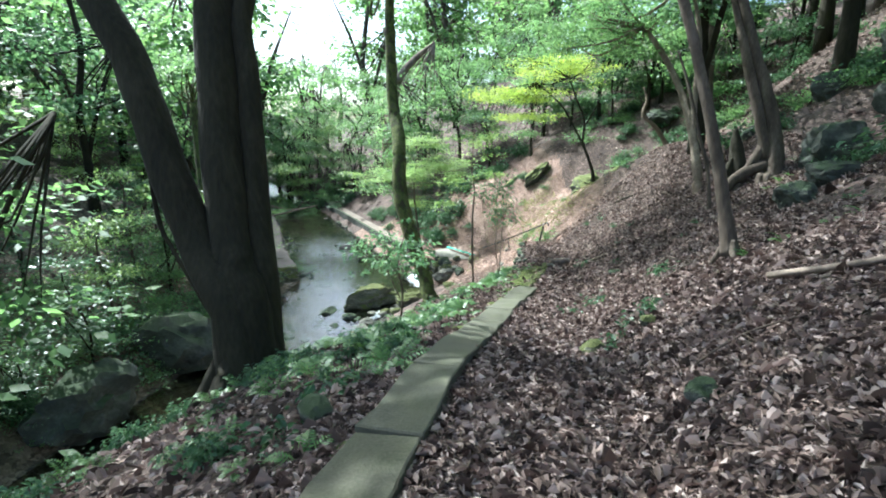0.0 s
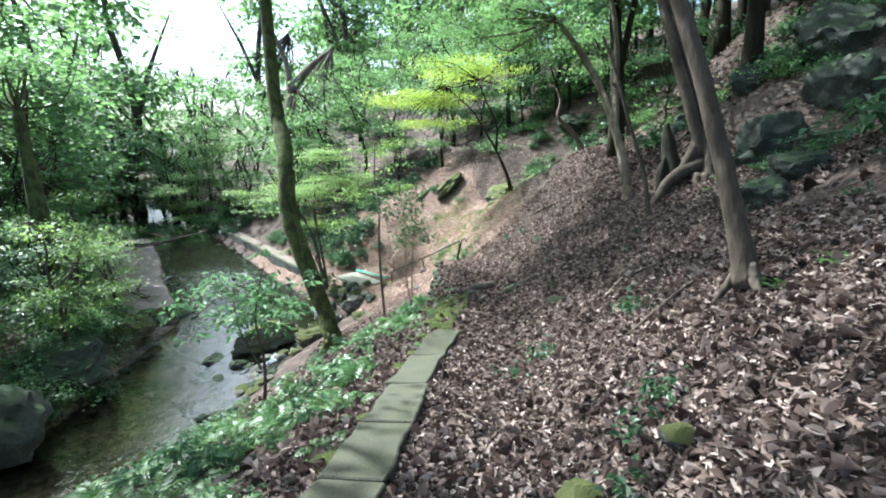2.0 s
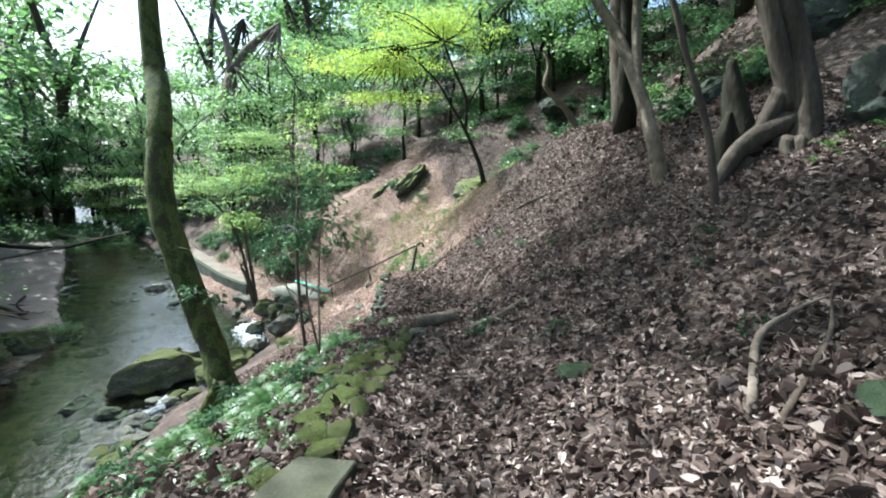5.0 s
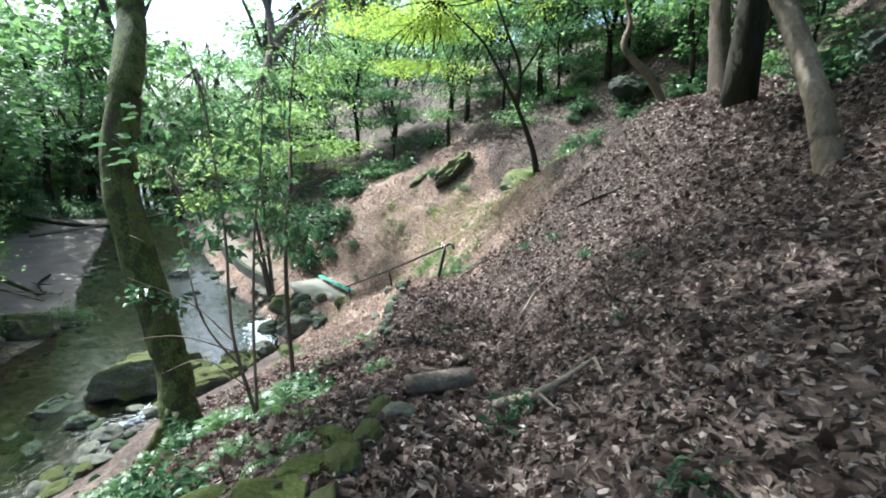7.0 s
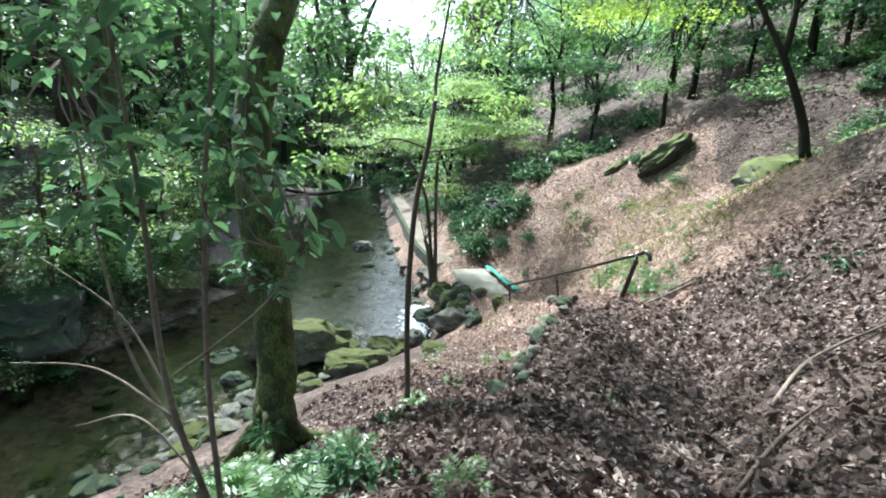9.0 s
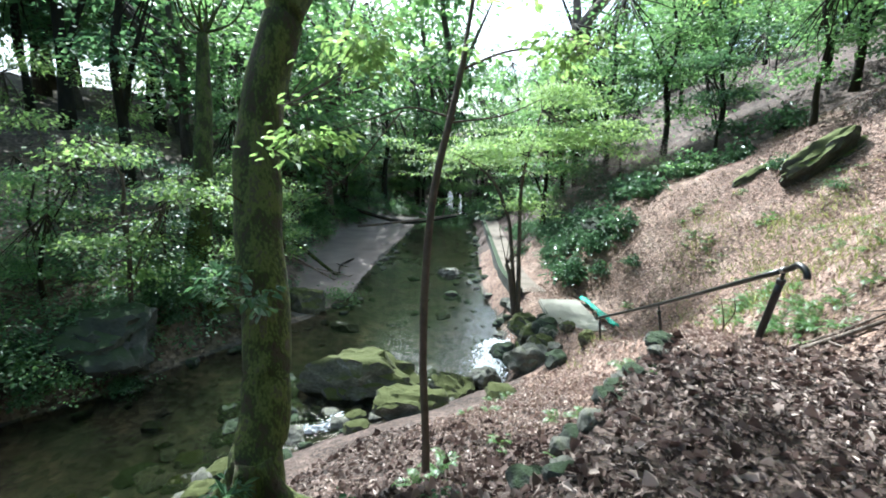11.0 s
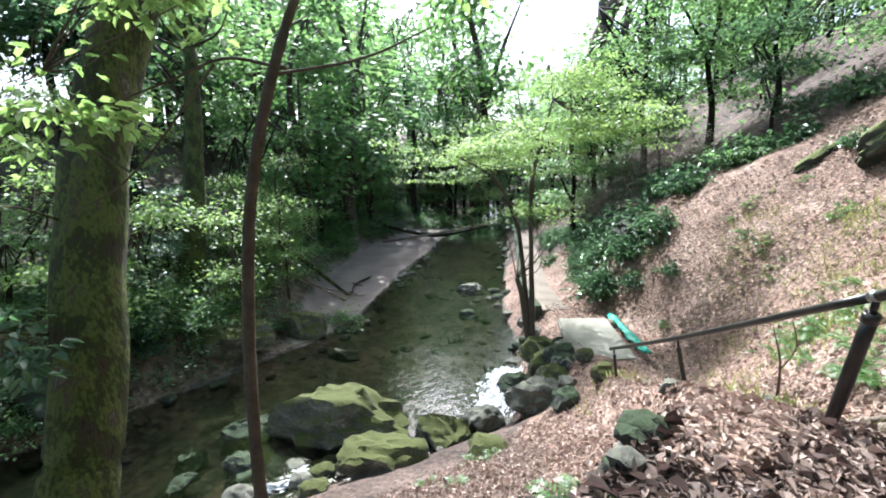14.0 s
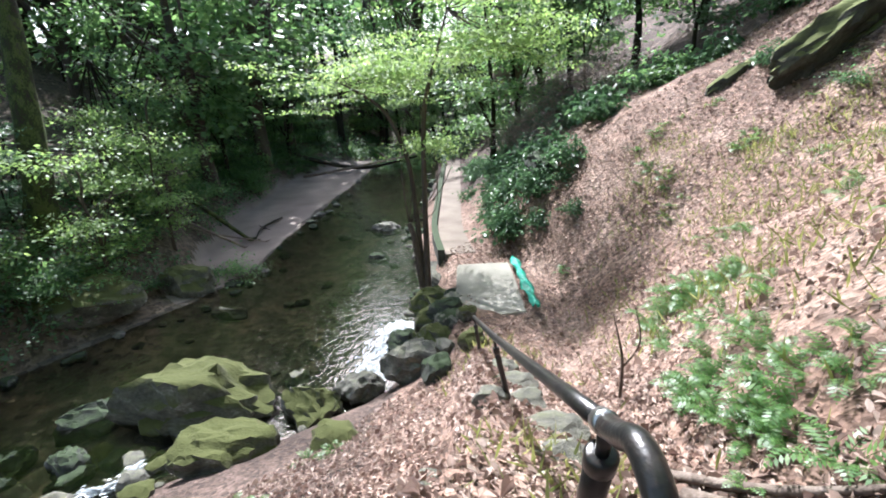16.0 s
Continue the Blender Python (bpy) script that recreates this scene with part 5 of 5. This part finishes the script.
def fitted(x, y, kind, s):
    """Along the stream's line the trees stay low, and the sky shows in the gap above them."""
    far = math.hypot(x + 11, y - 22)
    if 25 < math.degrees(math.atan2(-x - 11, y - 22)) < 37 and far > 7:
        low = -7 + (0.27 if far < 34 else 0.31) * far
        top = min(1.2 + 0.165 * math.hypot(x, y - 2), -1.4 + 0.29 * math.hypot(x, y - 17), low) - float(height(x, y))
        if top < 0.55 * TALL[kind]:
            kind = 1 if top > 3.6 else 3
        s = min(s, max(0.35, top / TALL[kind]))
    return kind, s


def shore(y):
    return float(curve(y, WATER_L) - curve(y, BEACH))


def far_bank(n, y0, y1, deep0, deep1, gap, kinds, s0, s1, sink=0.1):
    for _ in range(n):
        y = rng.uniform(y0, y1)
        x = shore(y) - rng.uniform(deep0, deep1)
        if spot_free(x, y, gap):
            plant(*fitted(x, y, int(rng.choice(kinds)), rng.uniform(s0, s1)), x, y, rng.uniform(0, 360), sink)


far_bank(100, 29, 45, 1.0, 8, 5.2, [0, 0, 4], 1.05, 1.4)                   # tall shade trees along the far bank
far_bank(420, 0, 50, 0.6, 7.5, 2.1, [1, 2, 2, 3, 3], 0.62, 1.05, 0.3)      # leafy edge over the water
far_bank(130, -2, 21, 6, 15, 3.6, [1, 1, 2], 1.0, 1.4)                    # trees behind it
far_bank(210, 21, 56, 6, 15, 3.6, [0, 4, 1], 1.0, 1.4)
far_bank(300, -4, 62, 14, 34, 5.0, [0, 4, 4], 1.4, 1.9)                   # the wood above
far_bank(90, 0, 44, 32, 58, 6.4, [4], 1.6, 2.1)                            # the far hillside
for n in range(520):                       # slope above the path and the head of the valley
    y = rng.uniform(-4, 70)
    x = float(curve(y, PATH_X)) + rng.uniform(6.5, 44)
    if y > 36:
        x = float(curve(y, PATH_X)) + rng.uniform(1.5, 34)
    if n > 300:                            # the skyline above the path
        y, x = rng.uniform(6, 46), rng.uniform(13, 34)
    clear = (x < 11 and 8 < y < 23) or (x < 4.5 and y < 33)
    if not clear and spot_free(x, y, 4.0):
        plant(*fitted(x, y, int(rng.choice([1, 1, 3] if x < 13 else [0, 1, 1, 3, 4] if y < 33 else [0, 1, 1, 2])), rng.uniform(0.8, 1.25)), x, y, rng.uniform(0, 360))
for n in range(130):                       # the far end of the valley
    a, far = radians(rng.uniform(-8, 78)), rng.uniform(56, 120)
    x, y = -math.sin(a) * far, 10 + math.cos(a) * far
    if spot_free(x, y, 7):
        plant(*fitted(x, y, 4, rng.uniform(1.7, 2.4)), x, y, rng.uniform(0, 360))
for n in range(120):                       # thicket where the stream bends out of sight
    y = rng.uniform(46, 64)
    x = float(curve(y, WATER_R)) + rng.uniform(-14, 8)
    if spot_free(x, y, 2.6):
        plant(*fitted(x, y, int(rng.choice([1, 1, 2])), rng.uniform(1.0, 1.4)), x, y, rng.uniform(0, 360))
# extra trees beside and behind the walk, partly unseen, added for their shade
for x, y, kind, s in ((8, 3, 0, 1.3), (4.5, -3, 0, 1.3), (-3, -4, 0, 1.3), (-9, 1, 1, 1.7), (-15.2, 8.6, 1, 1.7), (8.5, 9, 0, 1.2), (9.5, 20, 0, 1.25), (5.2, 20.2, 0, 1.05), (11, 25, 0, 1.2)):
    plant(kind, s, x, y, 50 * y)
for x, y, kind, s in ((-12.6, 38.5, 1, 1.15), (-11.2, 40.6, 1, 1.4), (-8, 40, 1, 1.2), (-5, 37, 3, 1.3), (-1, 38, 1, 1.2), (-36, 50, 4, 1.1), (3.5, 33.5, 3, 1.4), (6, 35, 3, 1.6), (8.5, 33, 3, 1.5), (10.5, 36, 3, 1.6), (1, 37, 3, 1.5), (4.5, 38.5, 3, 1.7), (7.5, 40, 3, 1.7), (-2, 40, 3, 1.6), (12, 19, 3, 1.2), (12.5, 22.5, 3, 1.3), (10.5, 26.5, 3, 1.2), (13.5, 16.5, 3, 1.2), (11.5, 13.5, 3, 1.1), (14.5, 19.5, 1, 1.1),
                      (7.5, 29, 1, 1.0), (9.5, 31.5, 1, 1.1), (5.5, 33, 1, 1.1), (12, 29, 0, 1.1), (11.5, 34.5, 1, 1.2), (8, 37, 0, 1.2), (2.8, 35.5, 1, 1.2), (15.5, 26, 1, 1.2), (15, 31, 0, 1.2), (14.5, 21.5, 1, 1.1)):
    plant(kind, s, x, y, 40 * y)
for k, (x, y) in zip(KINDS, ((-40, 20), (-26, 12), (-27, 22), (-22, 8), (-44, 30))):
    k.location = (x, y, float(height(x, y)) - 0.1)


# ---- undergrowth ----
def frond_mesh(seed, length):
    rng = R(seed)
    t = np.linspace(0.08, 1, 12)
    mid = np.stack([t * length, 0.06 * length * np.sin(t * 3 + seed), np.sin(t * 2.3) * length * 0.42], -1)
    tang = unit(np.gradient(mid, axis=0))
    s = np.cross(tang, [0, 0, 1])
    wide = length * 0.27 * np.sin(np.pi * np.clip(t * 0.9 + 0.08, 0, 1)) * rng.uniform(0.85, 1.15, 12)
    pieces = [leaf_diamonds(mid, s * sgn + tang * 0.45 - [0, 0, 0.15], np.cross(s, tang), wide, length * 0.036) for sgn in (-1, 1)]
    return fast_mesh("frond", *join(pieces + [tube(mid, [0.004, 0.0015], 4)]), M_FERN)


def bush(name, seed, radii, n, per, size, leaf, label, category="shrub", spray=0.3, flat=0.3, blades=False, slim=0.3):
    rng = R(seed)
    th = thing(name, (0, 0, 0), label, category)
    pts = crown_points(rng, n, np.array(radii), 0.3, -0.05) + [0, 0, radii[2] * 0.1]
    V, Q = join(limbs(rng, np.zeros(3), pts[:6], 0.015, 2, 4))
    part("stem", fast_mesh("stem", V, Q, M_TWIG, True), th)
    V, Q = sprays(rng, pts, per, spray, size, flat, blades=blades, slim=slim)
    part("foliage", fast_mesh("foliage", V, Q, leaf), th)
    return th


ferns = []
blades = [frond_mesh(70 + k, 0.3 + 0.035 * k) for k in range(4)]
for k in range(3):
    th = thing("fern", (0, 0, 0), "green arching fern on the bank", "fern", "ferns")
    rng = R(75 + k)
    for n in range(8 + k):
        fr = part("frond", blades[(n + k) % 4], th)
        fr.rotation_euler = (rng.normal(0, 0.15), rng.normal(0, 0.2), 6.283 * n / (8 + k) + rng.normal(0, 0.2))
    ferns.append(th)
shrubs = [bush("shrub", 80, (0.9, 0.9, 0.8), 40, 16, 0.1, M_LEAF_DEEP, "low dark green shrub in the undergrowth", flat=0.2),
          bush("shrub", 81, (1.3, 1.3, 1.3), 50, 18, 0.12, M_LEAF_MID, "leafy green shrub in the undergrowth", spray=0.4, flat=0.15),
          bush("ivy_shrub", 82, (0.9, 0.9, 0.7), 44, 11, 0.165, M_LEAF_GLOSS, "dense dark glossy evergreen shrub on the bank", spray=0.25, flat=0.5, blades=True),
          bush("low_plant", 83, (0.3, 0.3, 0.22), 14, 8, 0.085, M_LEAF_GLOSS, "low glossy plant among dead leaves", "plant", 0.12, 0.4, True),
          bush("dry_brush", 84, (1.5, 1.3, 1.2), 90, 30, 0.16, M_DEADWOOD, "grey tangle of dry brushwood", "brushwood", 0.5, 0.8, slim=0.03)]
first = {}


def set_out(th, x, y, s, turn, tilt=0, sink=0.03):
    z = float(height(x, y)) - sink
    if th.name not in first:
        first[th.name] = True
        th.location, th.scale, th.rotation_euler = (x, y, z), (1, 1, 1), (0, 0, radians(turn))
        return th
    c = copy_thing(th, Matrix.Identity(4))
    c.matrix_basis = Matrix.LocRotScale((x, y, z), Euler((radians(tilt), 0, radians(turn))), (s, s, s))
    return c


rng = R(90)
CLUMPS = [(-1.3, 25.4, 14), (-1.62, 25.45, 10), (-0.95, 25.3, 8), (0.0, 22.75, 16), (-0.3, 22.95, 14), (-0.6, 23.15, 10), (-4.0, 31.2, 12), (-1.7, 30.0, 10), (-0.63, 23.15, 7), (-0.3, 22.9, 8), (0.0, 22.8, 6), (-1.4, 25.1, 7), (-1.1, 25.0, 7), (-0.75, 24.5, 6), (-0.4, 23.8, 6), (-1.2, 24.3, 5), (-0.7, 23.9, 4), (-1.3, 27.3, 8), (-0.9, 30.6, 4), (-1.8, 30.4, 3), (-0.3, 31.0, 4), (-2.6, 31.6, 3), (-1.7, 27.7, 5), (-3.9, 30.4, 6), (-3.3, 30.0, 7), (-2.9, 29.3, 5), (-2.1, 26.7, 3), (0.3, 24.4, 4), (0.5, 26.4, 6), (-0.2, 26.8, 4), (1.5, 28.4, 6), (-0.4, 28.6, 6),
          (-5.0, 29.2, 4), (-2.9, 20.0, 4), (-2.4, 20.7, 4), (-1.4, 19.6, 3), (-3.2, 19.2, 4), (-2.6, 17.9, 4), (-4.2, 21.3, 4), (-4.9, 22.7, 3), (-3.7, 17.3, 4), (-4.6, 16.6, 3), (-1.9, 12.5, 6), (-1.5, 11.8, 5), (-2.1, 11.1, 6), (-1.2, 12.9, 3), (-1.5, 10.4, 5), (-2.3, 9.7, 6), (-1.7, 9.0, 4), (-2.8, 10.6, 5), (-2.3, 13.3, 4), (-0.9, 9.8, 3), (-1.0, 10.9, 4), (-0.95, 11.6, 4), (-0.8, 12.4, 4), (-1.0, 13.3, 4), (-1.4, 13.6, 4), (-1.2, 14.0, 3), (-0.8, 14.6, 2), (-0.9, 15.4, 2), (-2.0, 7.5, 4), (-2.8, 6.2, 5), (-3.2, 5.2, 6), (-2.4, 4.7, 3), (-3.8, 4.3, 6), (-3.0, 3.4, 6),
          (-3.4, 7.5, 5), (-4.0, 8.5, 6), (-5.2, 5.0, 5), (-4.5, 3.0, 7), (-2.4, 2.6, 4), (-1.6, 2.4, 3), (-1.8, 3.6, 4), (-1.7, 4.6, 4), (-1.5, 5.8, 3), (-2.1, 5.4, 4), (-1.5, 6.8, 3), (-1.6, 8.0, 4), (-3.6, 2.6, 5), (2.9, 6.7, 3), (3.4, 6.3, 3), (5.9, 14.0, 4), (6.4, 13.8, 4), (5.5, 13.7, 3), (8.2, 15.2, 4), (7.4, 12.4, 4), (9.4, 13.0, 4)]
for x, y, n in CLUMPS:
    for _ in range((n + 1) // 2):
        set_out(ferns[int(rng.integers(3))], x + rng.normal(0, 0.19), y + rng.normal(0, 0.19), rng.uniform(0.4, 0.75), rng.uniform(0, 360), rng.normal(0, 8))
for x, y, s in ((0.9, 13.7, 1.0), (1.05, 13.9, 0.8), (1.0, 5.6, 0.9), (1.3, 5.9, 0.8), (0.75, 5.0, 0.7), (0.9, 8.5, 0.9), (1.9, 8.2, 0.9), (0.4, 8.0, 0.8), (1.7, 12.4, 0.6), (2.6, 10.6, 0.6), (3.2, 12.3, 0.6), (2.0, 14.9, 0.5), (0.0, 17.6, 0.5), (2.3, 18.2, 0.7), (2.0, 20.2, 0.9), (1.5, 20.8, 0.8), (-1.7, 17.4, 0.6), (-2.2, 16.9, 0.7), (-1.6, 15.3, 0.6), (3.2, 22.6, 1.1), (4.0, 24.0, 1.1), (-1.5, 5.2, 0.7), (-1.4, 3.9, 0.6), (-1.9, 2.6, 0.8), (5.4, 12.3, 0.8), (6.0, 9.9, 0.8), (4.7, 8.8, 0.7), (3.6, 13.0, 0.5), (-1.4, 19.6, 0.6), (2.6, 16.5, 0.6)):
    set_out(shrubs[3], x, y, s * rng.uniform(0.9, 1.2), rng.uniform(0, 360))
for x, y, s in ((-7.8, 31.0, 0.75), (-7.2, 31.8, 0.9), (-8.6, 31.6, 0.8), (-6.4, 32.0, 0.9), (-7.2, 35.0, 1.2), (-9.6, 33.2, 1.0), (-10.4, 34.4, 1.1), (-6.5, 30.6, 0.6), (-8.4, 32.6, 1.0), (-7.6, 33.2, 1.1), (-9.0, 34.4, 1.2), (-8.0, 35.6, 1.3), (-9.9, 36.4, 1.4), (-11.4, 37.2, 1.4), (-12.6, 38.6, 1.4), (-6.3, 34.0, 1.2), (-5.2, 35.2, 1.3), (-3.8, 35.4, 1.2), (-2.6, 36.2, 1.3), (-10.8, 39, 1.5), (-5.4, 30.4, 0.45)):
    set_out(shrubs[2], x, y, s, rng.uniform(0, 360))
for x, y, s in ((-8.6, 36.8, 1.1), (-7.2, 36.0, 1.1), (-10.0, 38.0, 1.2), (-9.2, 35.6, 1.0)):
    set_out(shrubs[4], x, y, s, rng.uniform(0, 360), sink=-0.8)
for n in range(95):                        # far bank undergrowth
    y = rng.uniform(4, 46)
    x = float(curve(y, WATER_L) - curve(y, BEACH)) - abs(rng.normal(0, 3.6)) - 0.35
    set_out(shrubs[int(rng.integers(2))], x, y, rng.uniform(0.6, 1.3), rng.uniform(0, 360))
for n in range(40):                        # ivy-hung bank above the walkway
    y = rng.uniform(30.8, 38.5)
    x = float(curve(y, PATH_X)) + rng.uniform(0.7, 4.4)
    set_out(shrubs[2], x, y, rng.uniform(0.5, 1.05), rng.uniform(0, 360), sink=0.15)
for n in range(9):                         # brushwood hanging over it
    y = rng.uniform(33.5, 39)
    x = float(curve(y, PATH_X)) + rng.uniform(2.6, 5.2)
    set_out(shrubs[4], x, y, rng.uniform(0.7, 1.0), rng.uniform(0, 360), sink=-0.4)
for n in range(34):                        # thicket closing the far end of the stream
    y = rng.uniform(43, 50)
    x = float(curve(y, WATER_L)) + rng.uniform(-5, 12)
    set_out(shrubs[int(rng.integers(3))], x, y, rng.uniform(0.9, 1.7), rng.uniform(0, 360))
for n in range(26):                        # near bank above the water
    y = rng.uniform(2, 14)
    t = rng.uniform(0.15, 0.85)
    x = float(curve(y, WATER_R)) * t + (1 - t) * -3.4
    set_out(shrubs[int(rng.choice([0, 2]))], x, y, rng.uniform(0.3, 0.6), rng.uniform(0, 360))
for n in range(120):                       # ferns and low plants clothing the bank below the path
    y = rng.uniform(3.2, 16)
    x = float(curve(y, PATH_X)) - 1.5 - abs(rng.normal(0, 2.0))
    if x > -6.8:
        if n % 3:
            set_out(ferns[n % 3], x, y, rng.uniform(0.6, 1.15), rng.uniform(0, 360), rng.normal(0, 8))
        else:
            set_out(shrubs[3] if n % 2 else shrubs[2], x, y, rng.uniform(0.9, 1.5) if n % 2 else rng.uniform(0.25, 0.45), rng.uniform(0, 360))
for n in range(22):                        # dark plants in the hollow below the kerb
    x, y = rng.uniform(-6.5, -2.0), rng.uniform(2.0, 7.5)
    set_out(shrubs[int(rng.choice([2, 2, 3]))], x, y, rng.uniform(0.3, 0.55), rng.uniform(0, 360))
for n in range(50):                        # upper slope and valley head
    y = rng.uniform(4, 60)
    x = float(curve(y, PATH_X)) + (rng.uniform(6, 24) if y < 33 else rng.uniform(1.5, 22))
    set_out(shrubs[int(rng.integers(3))], x, y, rng.uniform(0.6, 1.3), rng.uniform(0, 360))

for n in range(40):                        # leafy plants over the rocks of the far bank
    y = rng.uniform(8, 27)
    x = float(curve(y, WATER_L)) - rng.uniform(-0.1, 3.0)
    set_out(shrubs[n % 3], x, y, rng.uniform(0.45, 0.85), rng.uniform(0, 360), sink=-0.25 if n % 2 else 0.05)
for n in range(26):                        # light shrubs along the back of the sand
    y = rng.uniform(27, 44)
    x = shore(y) - rng.uniform(0.1, 2.4)
    set_out(shrubs[1], x, y, rng.uniform(0.45, 0.85), rng.uniform(0, 360))
for n in range(34):                        # shrubs on the shaded slope behind the rooted tree
    x, y = rng.uniform(7.5, 15), rng.uniform(15, 30)
    set_out(shrubs[n % 3], x, y, rng.uniform(0.5, 1.0), rng.uniform(0, 360))
for n in range(45):                        # dark thicket on the slope above the maple
    x, y = rng.uniform(1.5, 13), rng.uniform(29, 41)
    set_out(shrubs[[0, 2, 1][n % 3]], x, y, rng.uniform(0.8, 1.4), rng.uniform(0, 360))
for n in range(34):                        # plants among the stones above the path
    y = rng.uniform(9, 31)
    x = rng.uniform(5.6, 12.5)
    set_out(shrubs[int(rng.choice([0, 2, 3, 3]))], x, y, rng.uniform(0.4, 0.75), rng.uniform(0, 360))
for n in range(30):                        # dark bushes and ferns above the maple
    x, y = rng.uniform(2.6, 8.5), rng.uniform(25.3, 31.5)
    set_out(shrubs[int(rng.choice([0, 2, 2]))], x, y, rng.uniform(0.4, 0.85), rng.uniform(0, 360))
for x, y, s in ((3.6, 26.6, 0.5), (2.2, 27.6, 0.55), (4.8, 25.6, 0.5), (0.6, 28.0, 0.45), (-0.6, 30.4, 0.5), (3.1, 29.0, 0.7), (-2.0, 32.4, 0.6)):
    set_out(shrubs[int(rng.choice([0, 2]))], x, y, s, rng.uniform(0, 360))

# low leafy plants covering the floor of the far bank
rng = R(97)
y = rng.uniform(2, 46, 5200)
x = curve(y, WATER_L) - curve(y, BEACH) - np.abs(rng.normal(0, 4.5, 5200)) - 0.1
k = value_noise(x, y, 0.5, 31) > -0.16
P = np.stack([x, y, height(x, y) + rng.uniform(0.05, 0.4, 5200)], -1)[k]
V, Q = sprays(rng, P, 12, 0.32, 0.15, flat=0.4, slim=0.28)
tagged(new("ground_cover", fast_mesh("ground_cover", V, Q, M_LEAF_DEEP)), "low green plants covering the woodland floor", "undergrowth", kind="stuff")

# grass tufts on the sunny bank
rng = R(95)
for cx, cy, n, spread in ((-1.5, 28.0, 260, 0.5), (-0.9, 25.2, 300, 0.6), (1.2, 24.3, 420, 0.8), (0.4, 23.6, 260, 0.5), (-3.2, 29.5, 260, 0.6), (-1.6, 29.4, 420, 0.4), (-0.3, 28.0, 420, 0.5), (-3.6, 30.5, 380, 0.5), (-0.6, 29.9, 300, 0.4), (-1.3, 25.3, 260, 0.5), (-2.9, 27.2, 160, 0.6), (-3.9, 25.0, 220, 0.45), (-1.0, 21.9, 160, 0.3), (1.0, 26.0, 300, 0.7)):
    x, y = rng.normal(cx, spread, n), rng.normal(cy, spread, n)
    P = np.stack([x, y, height(x, y) - 0.01], -1)
    D = rng.normal(0, 0.55, (n, 3)) + [0, 0, 1]
    D = D * [1, 1, 0.8]
    V, Q = leaf_diamonds(P, D, rng.normal(0, 1, (n, 3)), rng.uniform(0.1, 0.26, n), 0.009)
    tagged(new("grass_tuft", fast_mesh("grass_tuft", V, Q, M_GRASS)), "pale green grass on the sunlit bank", "grass", kind="stuff")

# driftwood and fallen trunks on the far shore
for pts, r, mat, label in (([(-24.5, 25.2, 0.5), (-22, 26.6, 0.35), (-19, 28.2, 0.1)], 0.17, M_BARK_MOSS, "mossy fallen trunk reaching onto the sand"),
                           ([(-23, 23.9, 0.1), (-20.5, 25.6, 0.1), (-18.2, 27.6, 0.08)], 0.09, M_DEADWOOD, "bleached driftwood trunk at the edge of the sand"),
                           ([(-22, 24.6, 0.15), (-19.6, 26.2, 0.15), (-18.4, 28.6, 0.05)], 0.06, M_DEADWOOD, "bleached driftwood branch at the edge of the sand"),
                           ([(-21, 30.8, 0.1), (-20.2, 29.4, 0.12), (-18.9, 28.4, 0.06)], 0.06, M_BARK_DARK, "dark driftwood lying on the sand"),
                           ([(-31, 37, 0.2), (-27, 40, 0.3), (-24, 43, 1.0)], 0.16, M_BARK_DARK, "fallen tree leaning over the upper stream"),
                           ([(-31, 45, 0.4), (-26, 43, 0.7), (-23.5, 41, 1.9)], 0.12, M_DEADWOOD, "fallen branch across the upper stream"),
                           ([(-28, 36.4, 0.2), (-25, 38.2, 0.8), (-22, 41, 1.6)], 0.1, M_DEADWOOD, "fallen branch across the upper stream")):
    stick("driftwood", pts, r, mat, label, side=4 if pts[0][1] < 33 else 0)
